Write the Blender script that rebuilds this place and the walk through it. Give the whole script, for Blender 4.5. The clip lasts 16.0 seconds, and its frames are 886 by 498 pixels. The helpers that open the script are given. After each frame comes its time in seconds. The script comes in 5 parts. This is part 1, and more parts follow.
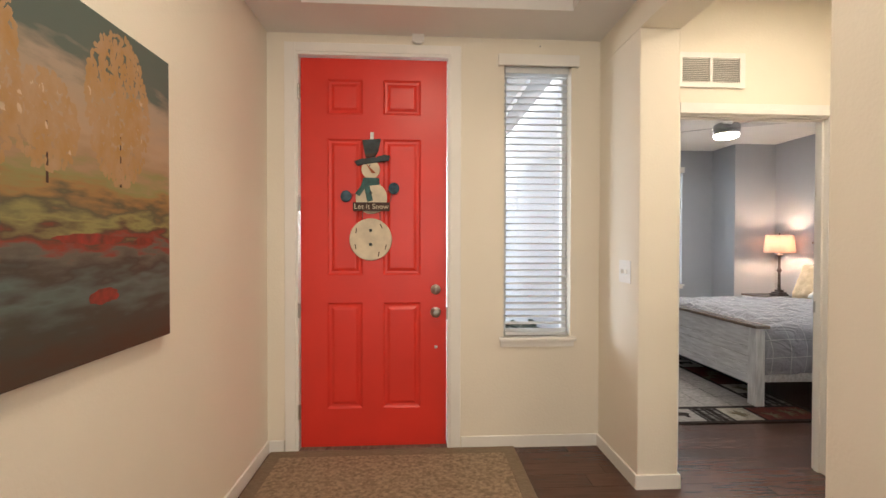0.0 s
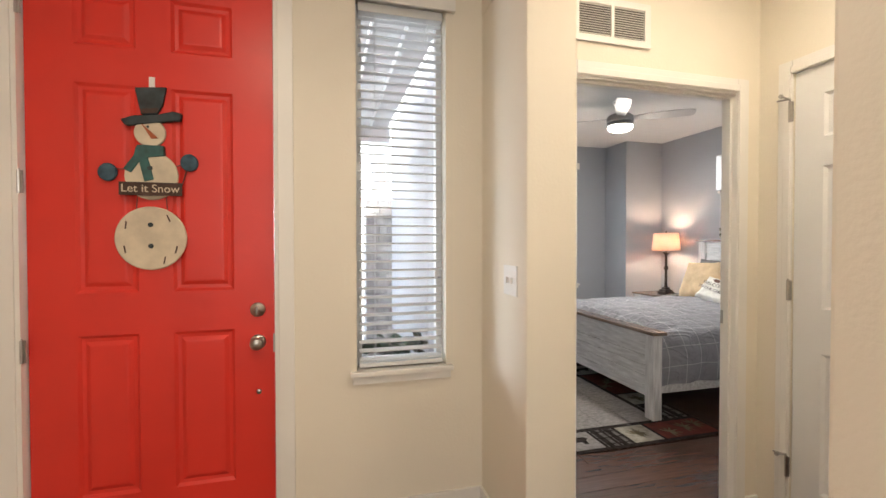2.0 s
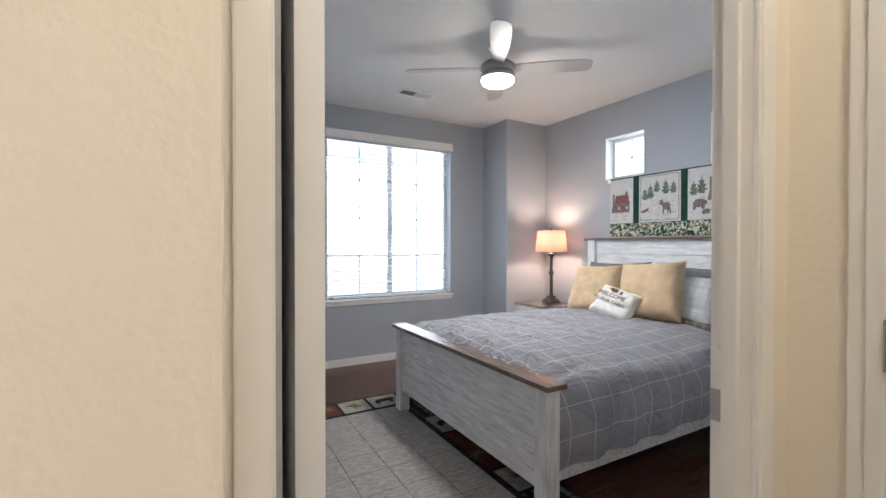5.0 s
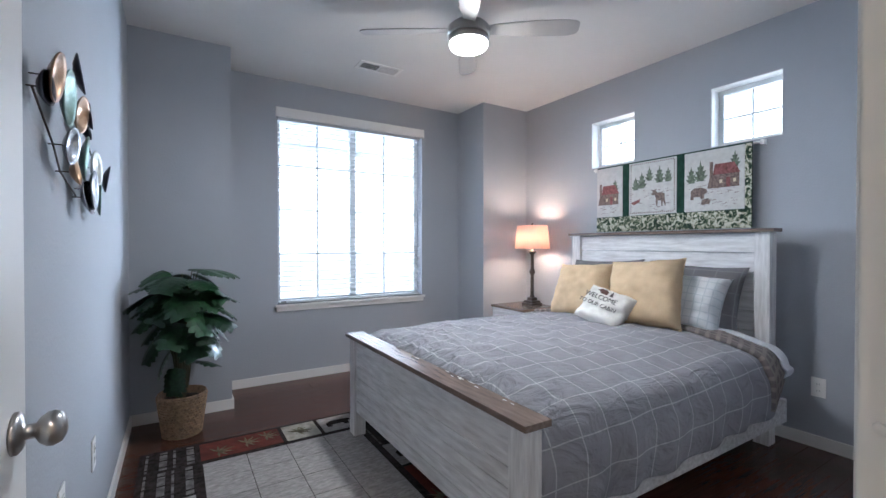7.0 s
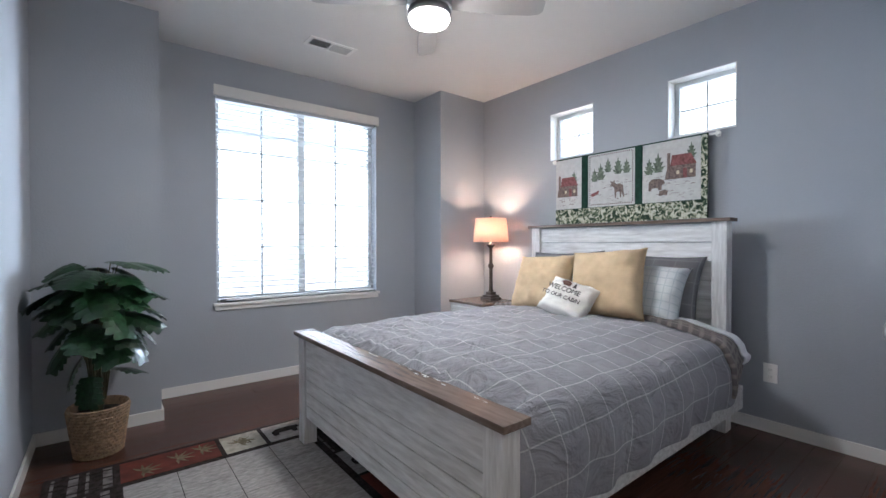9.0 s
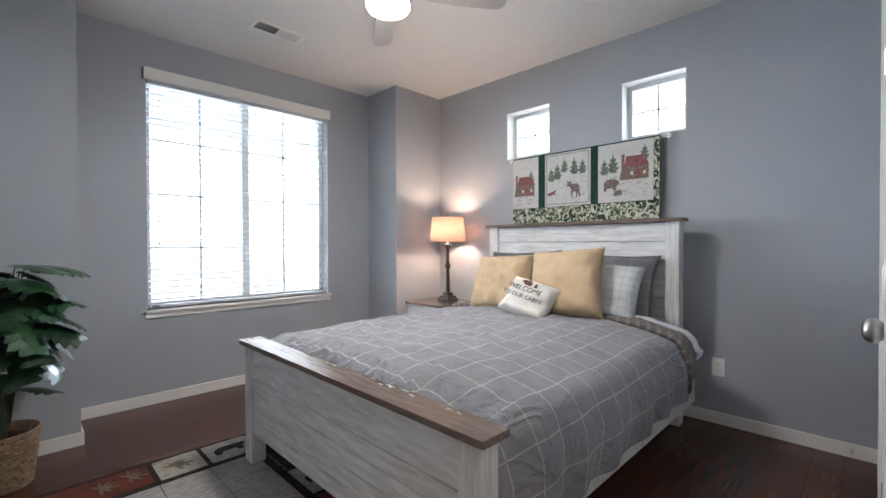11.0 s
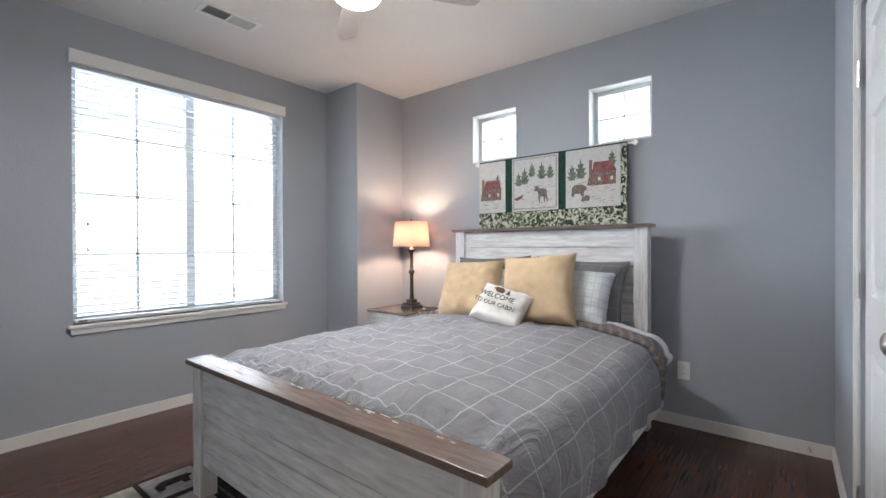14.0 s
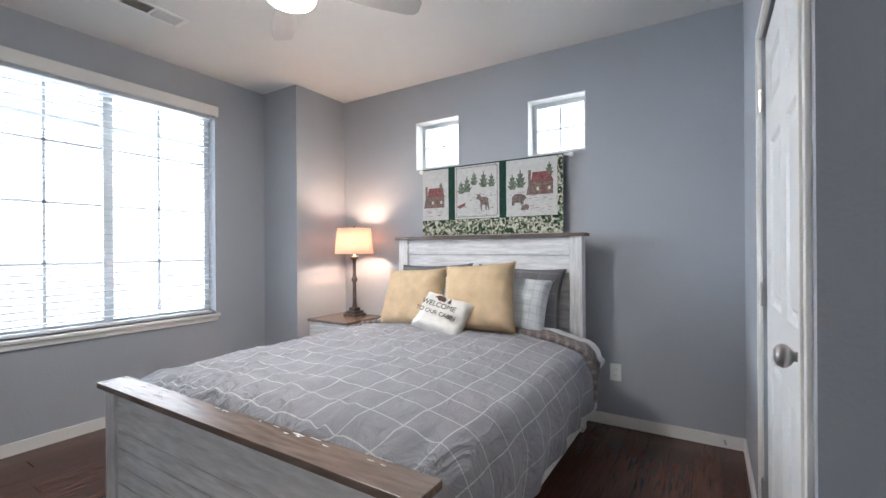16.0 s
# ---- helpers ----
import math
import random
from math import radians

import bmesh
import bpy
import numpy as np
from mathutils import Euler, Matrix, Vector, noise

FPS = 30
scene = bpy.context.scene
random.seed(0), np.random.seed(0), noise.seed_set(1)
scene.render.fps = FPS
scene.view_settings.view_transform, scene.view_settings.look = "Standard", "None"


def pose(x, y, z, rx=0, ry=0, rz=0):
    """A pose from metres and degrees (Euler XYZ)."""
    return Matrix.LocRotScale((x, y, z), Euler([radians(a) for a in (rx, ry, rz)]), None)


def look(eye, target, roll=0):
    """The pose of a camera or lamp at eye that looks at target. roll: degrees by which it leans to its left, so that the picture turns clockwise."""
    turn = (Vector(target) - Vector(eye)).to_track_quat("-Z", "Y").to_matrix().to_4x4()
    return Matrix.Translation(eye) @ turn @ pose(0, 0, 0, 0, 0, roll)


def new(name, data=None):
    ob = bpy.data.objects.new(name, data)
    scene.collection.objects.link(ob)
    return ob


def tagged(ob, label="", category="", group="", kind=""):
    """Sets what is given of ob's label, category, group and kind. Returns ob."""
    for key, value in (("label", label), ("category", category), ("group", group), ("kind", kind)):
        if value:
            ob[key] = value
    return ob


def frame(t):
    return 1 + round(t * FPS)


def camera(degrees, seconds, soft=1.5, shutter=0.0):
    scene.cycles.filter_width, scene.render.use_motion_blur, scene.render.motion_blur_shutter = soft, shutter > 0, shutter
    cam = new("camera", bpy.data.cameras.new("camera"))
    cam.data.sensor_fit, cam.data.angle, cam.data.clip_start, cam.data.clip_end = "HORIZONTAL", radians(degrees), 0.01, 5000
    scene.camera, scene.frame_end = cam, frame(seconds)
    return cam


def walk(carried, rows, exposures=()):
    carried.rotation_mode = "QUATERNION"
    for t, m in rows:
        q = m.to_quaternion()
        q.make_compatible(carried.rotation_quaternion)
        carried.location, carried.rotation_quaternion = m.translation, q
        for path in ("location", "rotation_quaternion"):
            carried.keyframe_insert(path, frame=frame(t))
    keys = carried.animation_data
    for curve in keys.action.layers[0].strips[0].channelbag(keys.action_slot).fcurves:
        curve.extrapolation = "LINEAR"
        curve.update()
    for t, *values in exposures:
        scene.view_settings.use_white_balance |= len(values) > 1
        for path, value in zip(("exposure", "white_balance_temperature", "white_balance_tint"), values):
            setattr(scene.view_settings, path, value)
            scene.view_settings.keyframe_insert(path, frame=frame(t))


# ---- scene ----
cam = camera(91.81, 16.0)
PATH = [
    (0, -0.1292, -0.2486, 1.2899, -3.172, -0.704, -0.117),
    (0.5, -0.0720, -0.1284, 1.2846, -6.318, -0.724, -0.048),
    (1, 0.0256, 0.0317, 1.2941, -9.558, -0.652, 0.086),
    (1.5, 0.1476, 0.2150, 1.2885, -12.357, -0.699, 0.091),
    (2, 0.2772, 0.4181, 1.2989, -15.011, -0.940, 0.077),
    (2.5, 0.4194, 0.6027, 1.3047, -17.515, -0.937, 0.115),
    (3, 0.5861, 0.8235, 1.3253, -20.371, -0.890, 0.204),
    (3.5, 0.7298, 1.0474, 1.3264, -23.822, -0.931, 0.073),
    (4, 0.8875, 1.2702, 1.3097, -27.216, -0.892, 0.008),
    (6.5, 1.5538, 1.8836, 1.2126, -30.666, -0.493, -0.021),
    (7, 1.5765, 1.9558, 1.2214, -31.773, -0.564, -0.013),
    (7.5, 1.5985, 2.0147, 1.2055, -32.998, -0.620, 0.003),
    (8, 1.6065, 2.0668, 1.1822, -34.492, -0.601, 0.051),
    (8.5, 1.6232, 2.0988, 1.1678, -36.383, -0.620, 0.052),
    (9, 1.6337, 2.1294, 1.1597, -38.213, -0.622, 0.040),
    (9.5, 1.6400, 2.1592, 1.1576, -40.083, -0.615, 0.129),
    (12, 1.6603, 2.3190, 1.1622, -47.206, -0.622, 0.161),
    (12.5, 1.6548, 2.3501, 1.1670, -48.063, -0.574, 0.195),
    (13, 1.6555, 2.3808, 1.1717, -49.077, -0.519, 0.200),
    (13.5, 1.6648, 2.4038, 1.1760, -50.119, -0.431, 0.189),
    (14, 1.6794, 2.4274, 1.1777, -51.311, -0.273, 0.208),
    (14.5, 1.6859, 2.4434, 1.1855, -52.575, -0.171, 0.208),
    (15, 1.6851, 2.4565, 1.1915, -54.033, -0.057, 0.207),
    (15.5, 1.6893, 2.4548, 1.2013, -55.863, -0.005, 0.294),
    (16, 1.7208, 2.3938, 1.2193, -58.040, 0.009, 0.378),
]
walk(cam, [(t, pose(x, y, z, 90 + pitch, roll, yaw)) for t, x, y, z, yaw, pitch, roll in PATH],
     [(0, 1.3, 6500, 10), (4, 1.25, 6250, 10), (6.5, 1.19, 5450, 10), (9, 1.16, 5700, 10), (12, 1.2, 6100, 10), (16, 1.33, 5950, 10)])

# ---- light and world ----
world = bpy.data.worlds.new("world")
scene.world = world
world.use_nodes = True
wn = world.node_tree
sky = wn.nodes.new("ShaderNodeTexSky")
sky.sky_type = "NISHITA"
sky.sun_disc = False
sky.sun_elevation = radians(48)
sky.sun_rotation = radians(200)
wn.links.new(sky.outputs["Color"], wn.nodes["Background"].inputs["Color"])
wn.nodes["Background"].inputs["Strength"].default_value = 0.15

sun = new("sun", bpy.data.lights.new("sun", "SUN"))
sun.data.energy = 4.0
sun.data.angle = radians(0.5)
sun.data.color = (1.0, 0.95, 0.88)
sun.matrix_world = look((-2, -5.6, 6.6), (0, 0, 0))


def lamp(name, kind, m, watts, color, size=0.1, size_y=None):
    data = bpy.data.lights.new(name, kind)
    data.energy, data.color = watts, color
    if kind == "AREA":
        data.size = size
        if size_y:
            data.shape, data.size_y = "RECTANGLE", size_y
    else:
        data.shadow_soft_size = size
    ob = new(name, data)
    ob.matrix_world = m
    return ob


WARM = (1.0, 0.85, 0.66)
DAY = (0.80, 0.91, 1.0)
# Lamps added outdoors beside the sight lines, standing in for sky light.
lamp("bedroom_sky_fill", "AREA", look((0.9, 11.0, 1.7), (3.06, 5.96, 1.45)), 205, DAY, 3.4, 1.2)
lamp("bedroom_sky_fill", "AREA", look((6.9, 8.6, 1.5), (3.06, 5.96, 1.35)), 320, DAY, 2.0, 1.2)
# Added low lamp aimed up to brighten the porch ceiling.
lamp("porch_sky_fill", "AREA", look((-2.9, 6.2, 1.0), (0.3, 2.9, 2.3)), 60, DAY, 1.6, 1.4)
lamp("high_window_daylight", "AREA", look((5.2, 4.40, 2.16), (3.5, 4.40, 1.4)), 1.5, DAY, 0.42, 0.4)
lamp("high_window_daylight", "AREA", look((5.2, 3.36, 2.16), (3.5, 3.36, 1.4)), 1.5, DAY, 0.42, 0.4)
lamp("table_lamp_bulb", "POINT", pose(4.6, 5.14, 1.29), 11, (1.0, 0.69, 0.48), 0.055)
lamp("fan_bulb", "POINT", pose(3.08, 4.09, 2.345), 5, (1.0, 0.88, 0.74), 0.09)
lamp("fan_bulb", "AREA", look((3.08, 4.09, 2.386), (3.08, 4.1, 0)), 12, (1.0, 0.96, 0.90), 0.2)
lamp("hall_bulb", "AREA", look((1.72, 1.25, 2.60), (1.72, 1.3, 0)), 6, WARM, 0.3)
# Warm lamp added under the tray; no fixture is seen in this ceiling.
lamp("entry_fill", "AREA", look((-0.05, 0.9, 2.70), (-0.05, 0.95, 0)), 7, WARM, 0.3)
# Fill added behind the camera; no window or room is known there.
lamp("entry_back_fill", "AREA", look((-0.2, -2.3, 1.6), (0, 2, 1.3)), 15, (1.0, 0.93, 0.86), 2.0, 1.8)


# ---- materials ----
def nodes_of(m):
    m.use_nodes = True
    return m.node_tree.nodes, m.node_tree.links, m.node_tree.nodes["Principled BSDF"]


def mat(name, color, rough=0.6, metal=0.0, vary=0.08, scale=6.0, bump=0.0, bump_scale=150.0, stretch=(1, 1, 1), second=None, random_tone=0.0, spec=0.5):
    """A surface with large stains, a fine grain and relief, in metres."""
    m = bpy.data.materials.new(name)
    n, l, b = nodes_of(m)
    b.inputs["Roughness"].default_value = rough
    b.inputs["Metallic"].default_value = metal
    b.inputs["Specular IOR Level"].default_value = spec
    co = n.new("ShaderNodeTexCoord")
    mp = n.new("ShaderNodeMapping")
    mp.inputs["Scale"].default_value = stretch
    l.new(co.outputs["Object"], mp.inputs["Vector"])
    big = n.new("ShaderNodeTexNoise")
    big.inputs["Scale"].default_value, big.inputs["Detail"].default_value = scale, 6
    l.new(mp.outputs["Vector"], big.inputs["Vector"])
    ramp = n.new("ShaderNodeMixRGB")
    dark = second or [c * (1 - 2.2 * vary) for c in color]
    light = [min(1, c * (1 + vary)) for c in color]
    ramp.inputs["Color1"].default_value = (*dark, 1)
    ramp.inputs["Color2"].default_value = (*light, 1)
    st = n.new("ShaderNodeMapRange")
    st.inputs["From Min"].default_value, st.inputs["From Max"].default_value = 0.3, 0.7
    l.new(big.outputs["Fac"], st.inputs["Value"])
    l.new(st.outputs["Result"], ramp.inputs["Fac"])
    out = ramp.outputs["Color"]
    if random_tone:
        info = n.new("ShaderNodeObjectInfo")
        hsv = n.new("ShaderNodeHueSaturation")
        mr = n.new("ShaderNodeMapRange")
        mr.inputs["To Min"].default_value, mr.inputs["To Max"].default_value = 1 - random_tone, 1 + random_tone
        l.new(info.outputs["Random"], mr.inputs["Value"])
        l.new(mr.outputs["Result"], hsv.inputs["Value"])
        l.new(out, hsv.inputs["Color"])
        out = hsv.outputs["Color"]
    l.new(out, b.inputs["Base Color"])
    if bump:
        fine = n.new("ShaderNodeTexNoise")
        fine.inputs["Scale"].default_value, fine.inputs["Detail"].default_value = bump_scale, 3
        l.new(mp.outputs["Vector"], fine.inputs["Vector"])
        bp = n.new("ShaderNodeBump")
        bp.inputs["Strength"].default_value, bp.inputs["Distance"].default_value = bump, 0.01
        l.new(fine.outputs["Fac"], bp.inputs["Height"])
        l.new(bp.outputs["Normal"], b.inputs["Normal"])
    return m


def glow(name, color, strength):
    m = bpy.data.materials.new(name)
    n, l, b = nodes_of(m)
    b.inputs["Base Color"].default_value = (*color, 1)
    b.inputs["Emission Color"].default_value = (*color, 1)
    b.inputs["Emission Strength"].default_value = strength
    return m


def glass_mat():
    m = bpy.data.materials.new("window_glass")
    n, l, b = nodes_of(m)
    mix, tr, gl = n.new("ShaderNodeMixShader"), n.new("ShaderNodeBsdfTransparent"), n.new("ShaderNodeBsdfGlossy")
    gl.inputs["Roughness"].default_value = 0.02
    mix.inputs["Fac"].default_value = 0.06
    l.new(tr.outputs[0], mix.inputs[1])
    l.new(gl.outputs[0], mix.inputs[2])
    l.new(mix.outputs[0], n["Material Output"].inputs["Surface"])
    return m


def cloth_mat(name, color, line, step, width, step_v=None, soft=0.5, second_line=None, vary=0.06):
    """Woven cloth with a windowpane check that follows the cloth's own coordinates, in metres."""
    m = mat(name, color, 0.85, vary=vary, scale=9, bump=0.25, bump_scale=260, spec=0.2)
    n, l, b = nodes_of(m)
    base = b.inputs["Base Color"].links[0].from_socket
    uv = n.new("ShaderNodeUVMap")
    sep = n.new("ShaderNodeSeparateXYZ")
    l.new(uv.outputs["UV"], sep.inputs[0])
    masks = []
    for axis, s in (("X", step), ("Y", step_v or step)):
        md = n.new("ShaderNodeMath")
        md.operation = "PINGPONG"
        md.inputs[1].default_value = s / 2
        l.new(sep.outputs[axis], md.inputs[0])
        mr = n.new("ShaderNodeMapRange")
        mr.inputs["From Min"].default_value, mr.inputs["From Max"].default_value = width * 0.35, width * 0.7
        mr.inputs["To Min"].default_value, mr.inputs["To Max"].default_value = soft, 0
        l.new(md.outputs[0], mr.inputs["Value"])
        masks.append(mr.outputs["Result"])
    mx = n.new("ShaderNodeMath")
    mx.operation = "MAXIMUM"
    l.new(masks[0], mx.inputs[0])
    l.new(masks[1], mx.inputs[1])
    mix = n.new("ShaderNodeMixRGB")
    mix.inputs["Color2"].default_value = (*line, 1)
    l.new(mx.outputs[0], mix.inputs["Fac"])
    l.new(base, mix.inputs["Color1"])
    l.new(mix.outputs["Color"], b.inputs["Base Color"])
    return m


CREAM = mat("cream_wall_paint", (0.79, 0.735, 0.63), 0.7, vary=0.015, scale=1.5, bump=0.12, bump_scale=90)
BLUE = mat("blue_grey_wall_paint", (0.395, 0.41, 0.44), 0.7, vary=0.02, scale=1.5, bump=0.16, bump_scale=80)
CEIL = mat("white_ceiling_paint", (0.74, 0.725, 0.70), 0.85, vary=0.015, scale=2, bump=0.1, bump_scale=90)
TRIM = mat("white_trim_paint", (0.80, 0.78, 0.74), 0.4, vary=0.015, scale=4)
DOORW = mat("white_door_paint", (0.78, 0.78, 0.77), 0.38, vary=0.015, scale=3)
RED = mat("red_door_paint", (0.70, 0.035, 0.022), 0.38, vary=0.04, scale=3, bump=0.03, bump_scale=60)
FLOOR = mat("brown_laminate", (0.088, 0.039, 0.026), 0.27, vary=0.12, scale=5, stretch=(1, 14, 1), bump=0.012, bump_scale=40, random_tone=0.12)
SUB = mat("dark_subfloor", (0.03, 0.015, 0.01), 0.8)
WASH = mat("whitewashed_wood", (0.72, 0.71, 0.70), 0.5, scale=7, second=(0.52, 0.50, 0.49), stretch=(6, 1, 8), bump=0.12, bump_scale=40)
WASH_V = mat("whitewashed_upright_wood", (0.72, 0.71, 0.70), 0.5, scale=7, second=(0.52, 0.50, 0.49), stretch=(8, 8, 1), bump=0.12, bump_scale=40)
BARN = mat("weathered_brown_wood", (0.20, 0.145, 0.112), 0.27, scale=6, second=(0.11, 0.078, 0.062), stretch=(10, 1.2, 8), bump=0.08, bump_scale=60)
STEEL = mat("brushed_nickel", (0.45, 0.43, 0.41), 0.28, 1.0, vary=0.05, scale=20)
BLADE = mat("silver_fan_blade", (0.50, 0.49, 0.48), 0.45, 0.1, vary=0.04, scale=4)
PEWTER = mat("dark_bronze_metal", (0.10, 0.085, 0.075), 0.42, 0.7, vary=0.2, scale=12)
PLASTIC = mat("white_plastic", (0.78, 0.77, 0.74), 0.4, vary=0.01)
BLIND = mat("white_blind_slat", (0.66, 0.67, 0.67), 0.65, vary=0.01, spec=0.15)
VINYL = mat("white_vinyl_frame", (0.70, 0.71, 0.71), 0.5, vary=0.01, spec=0.3)
GLASS = glass_mat()
SLOT = mat("dark_slot", (0.02, 0.02, 0.02), 0.7)
# Shade of the vent and downlight hollows as dark grey; also the blind's label.
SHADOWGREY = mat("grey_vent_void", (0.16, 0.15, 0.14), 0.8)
COMF = cloth_mat("grey_windowpane_check_cotton", (0.30, 0.295, 0.315), (0.62, 0.61, 0.62), 0.140, 0.0048, soft=0.66)
cn0, cl0, cb0 = nodes_of(COMF)
cco, cmp, cno = cn0.new("ShaderNodeTexCoord"), cn0.new("ShaderNodeMapping"), cn0.new("ShaderNodeTexNoise")
cmp.inputs["Scale"].default_value = (1.0, 1.9, 1.3)
cmp.inputs["Rotation"].default_value = (0, 0, 0.5)
cno.inputs["Scale"].default_value, cno.inputs["Detail"].default_value, cno.inputs["Distortion"].default_value = 6.5, 4, 0.9
ridge_a, ridge_b = cn0.new("ShaderNodeMath"), cn0.new("ShaderNodeMath")
ridge_a.operation, ridge_a.inputs[1].default_value = "SUBTRACT", 0.5
ridge_b.operation = "ABSOLUTE"
crease = cn0.new("ShaderNodeBump")
crease.inputs["Strength"].default_value, crease.inputs["Distance"].default_value = 0.8, 0.06
crease.invert = True
cl0.new(cco.outputs["Object"], cmp.inputs["Vector"])
cl0.new(cmp.outputs["Vector"], cno.inputs["Vector"])
cl0.new(cno.outputs["Fac"], ridge_a.inputs[0])
cl0.new(ridge_a.outputs[0], ridge_b.inputs[0])
cl0.new(ridge_b.outputs[0], crease.inputs["Height"])
cl0.new(cb0.inputs["Normal"].links[0].from_socket, crease.inputs["Normal"])
cl0.new(crease.outputs["Normal"], cb0.inputs["Normal"])
COMFBACK = cloth_mat("grey_brown_plaid_cotton", (0.16, 0.14, 0.135), (0.32, 0.28, 0.25), 0.06, 0.022, soft=0.6)
SHEET = mat("pale_grey_sheet", (0.66, 0.67, 0.69), 0.85, vary=0.03, scale=10, bump=0.1)
PLAIDP = cloth_mat("pale_blue_check_cotton", (0.68, 0.70, 0.71), (0.36, 0.42, 0.46), 0.05, 0.007, soft=0.4)
SHAM = cloth_mat("dark_grey_check_cotton", (0.17, 0.165, 0.17), (0.33, 0.32, 0.32), 0.14, 0.006, soft=0.35)
YELLOW = mat("mustard_yellow_weave", (0.60, 0.45, 0.285), 0.9, vary=0.05, scale=14, bump=0.3, bump_scale=300, spec=0.15)
IVORY = mat("ivory_canvas_cloth", (0.74, 0.71, 0.66), 0.9, vary=0.03, scale=14, bump=0.2, bump_scale=300, spec=0.15)
INK = mat("brown_ink", (0.10, 0.085, 0.08), 0.8)
CABIN = mat("brown_cabin_print", (0.13, 0.055, 0.04), 0.85, vary=0.15, scale=60)
SHADE = mat("linen_lampshade", (0.78, 0.66, 0.55), 0.9, vary=0.03, scale=30, bump=0.15, bump_scale=300)
nn, ll, bb = nodes_of(SHADE)
bb.inputs["Transmission Weight"].default_value = 0.0
tl, mx_ = nn.new("ShaderNodeBsdfTranslucent"), nn.new("ShaderNodeMixShader")
tl.inputs["Color"].default_value = (0.86, 0.62, 0.52, 1)
mx_.inputs["Fac"].default_value = 0.6
ll.new(bb.outputs[0], mx_.inputs[1])
ll.new(tl.outputs[0], mx_.inputs[2])
ll.new(mx_.outputs[0], nn["Material Output"].inputs["Surface"])
BULB = glow("lit_frosted_glass", (1.0, 0.93, 0.82), 9.0)
LEAF = mat("glossy_green_leaf", (0.019, 0.058, 0.021), 0.28, vary=0.3, scale=8, random_tone=0.5)
STEM = mat("brown_green_stem", (0.09, 0.085, 0.04), 0.7, vary=0.2, scale=20)
BASKET = mat("woven_seagrass", (0.36, 0.24, 0.15), 0.8, vary=0.25, scale=40, bump=0.3, bump_scale=90)
SOIL = mat("dark_soil", (0.04, 0.028, 0.02), 0.95, vary=0.3, scale=40)
JUTE = mat("natural_jute_weave", (0.33, 0.245, 0.165), 0.95, vary=0.2, scale=50, bump=0.5, bump_scale=120, spec=0.1)
JUTEB = mat("tan_rug_border", (0.24, 0.18, 0.125), 0.95, vary=0.12, scale=30, stretch=(1, 8, 1), bump=0.3, bump_scale=160, spec=0.1)
RUGD = mat("black_brown_rug_pile", (0.035, 0.028, 0.026), 0.95, vary=0.3, scale=40, bump=0.3, bump_scale=200, spec=0.1)
RUGP = mat("smoke_grey_rug_pile", (0.21, 0.195, 0.185), 0.95, second=(0.08, 0.07, 0.068), scale=26, bump=0.3, bump_scale=200, spec=0.1)
RUGT = mat("greige_rug_pile", (0.37, 0.345, 0.325), 0.95, second=(0.24, 0.22, 0.21), scale=30, stretch=(1, 2.5, 1), bump=0.3, bump_scale=200, spec=0.1)
RUGC = mat("cream_rug_pile", (0.40, 0.37, 0.31), 0.95, second=(0.25, 0.23, 0.19), scale=22, bump=0.3, bump_scale=200, spec=0.1)
RUGR = mat("red_rug_pile", (0.15, 0.04, 0.03), 0.95, second=(0.08, 0.03, 0.024), scale=12, bump=0.3, bump_scale=200, spec=0.1)
RUGG = mat("olive_rug_pile", (0.17, 0.14, 0.09), 0.95, vary=0.2, scale=30, spec=0.1)
QWHITE = mat("quilted_white_cotton", (0.56, 0.55, 0.53), 0.9, vary=0.05, scale=30, bump=0.4, bump_scale=45, spec=0.1)
QGREEN = mat("dark_green_cotton", (0.022, 0.055, 0.038), 0.9, vary=0.15, scale=30, spec=0.1)
QTREE = mat("pine_green_print", (0.17, 0.20, 0.15), 0.9, vary=0.3, scale=60, spec=0.1)
QROOF = mat("barn_red_print", (0.26, 0.11, 0.105), 0.9, vary=0.2, scale=60, spec=0.1)
QBROWN = mat("brown_print", (0.22, 0.165, 0.145), 0.9, vary=0.25, scale=70, spec=0.1)
QWIN = mat("pale_print", (0.60, 0.52, 0.36), 0.9)
SNOWW = mat("distressed_ivory_paint", (0.66, 0.57, 0.43), 0.7, vary=0.1, scale=12, bump=0.1, bump_scale=60)
HATB = mat("dark_teal_paint", (0.035, 0.05, 0.055), 0.6, vary=0.3, scale=20)
TEAL = mat("teal_paint", (0.035, 0.12, 0.115), 0.6, vary=0.25, scale=20)
MITTEN = mat("blue_grey_felt", (0.05, 0.095, 0.13), 0.9, vary=0.3, scale=25)
SIGNB = mat("dark_brown_board", (0.07, 0.035, 0.025), 0.7, vary=0.2, scale=20)
CARROT = mat("rust_orange_paint", (0.35, 0.09, 0.03), 0.7)
STONE = mat("grey_ledge_stone", (0.42, 0.41, 0.40), 0.85, vary=0.2, scale=8, bump=0.4, bump_scale=30, random_tone=0.25)
CONC = mat("pale_concrete", (0.46, 0.45, 0.43), 0.85, vary=0.08, scale=2, bump=0.1, bump_scale=60)
SOFFIT = mat("white_porch_panel", (0.74, 0.75, 0.75), 0.6, vary=0.03, scale=2)
STUCCO = mat("pale_stucco", (0.62, 0.60, 0.56), 0.9, vary=0.05, scale=3, bump=0.2, bump_scale=70)


def disc_mat(name, color, rough):
    return mat(name, color, rough, 0.9, vary=0.18, scale=16, bump=0.25, bump_scale=45)


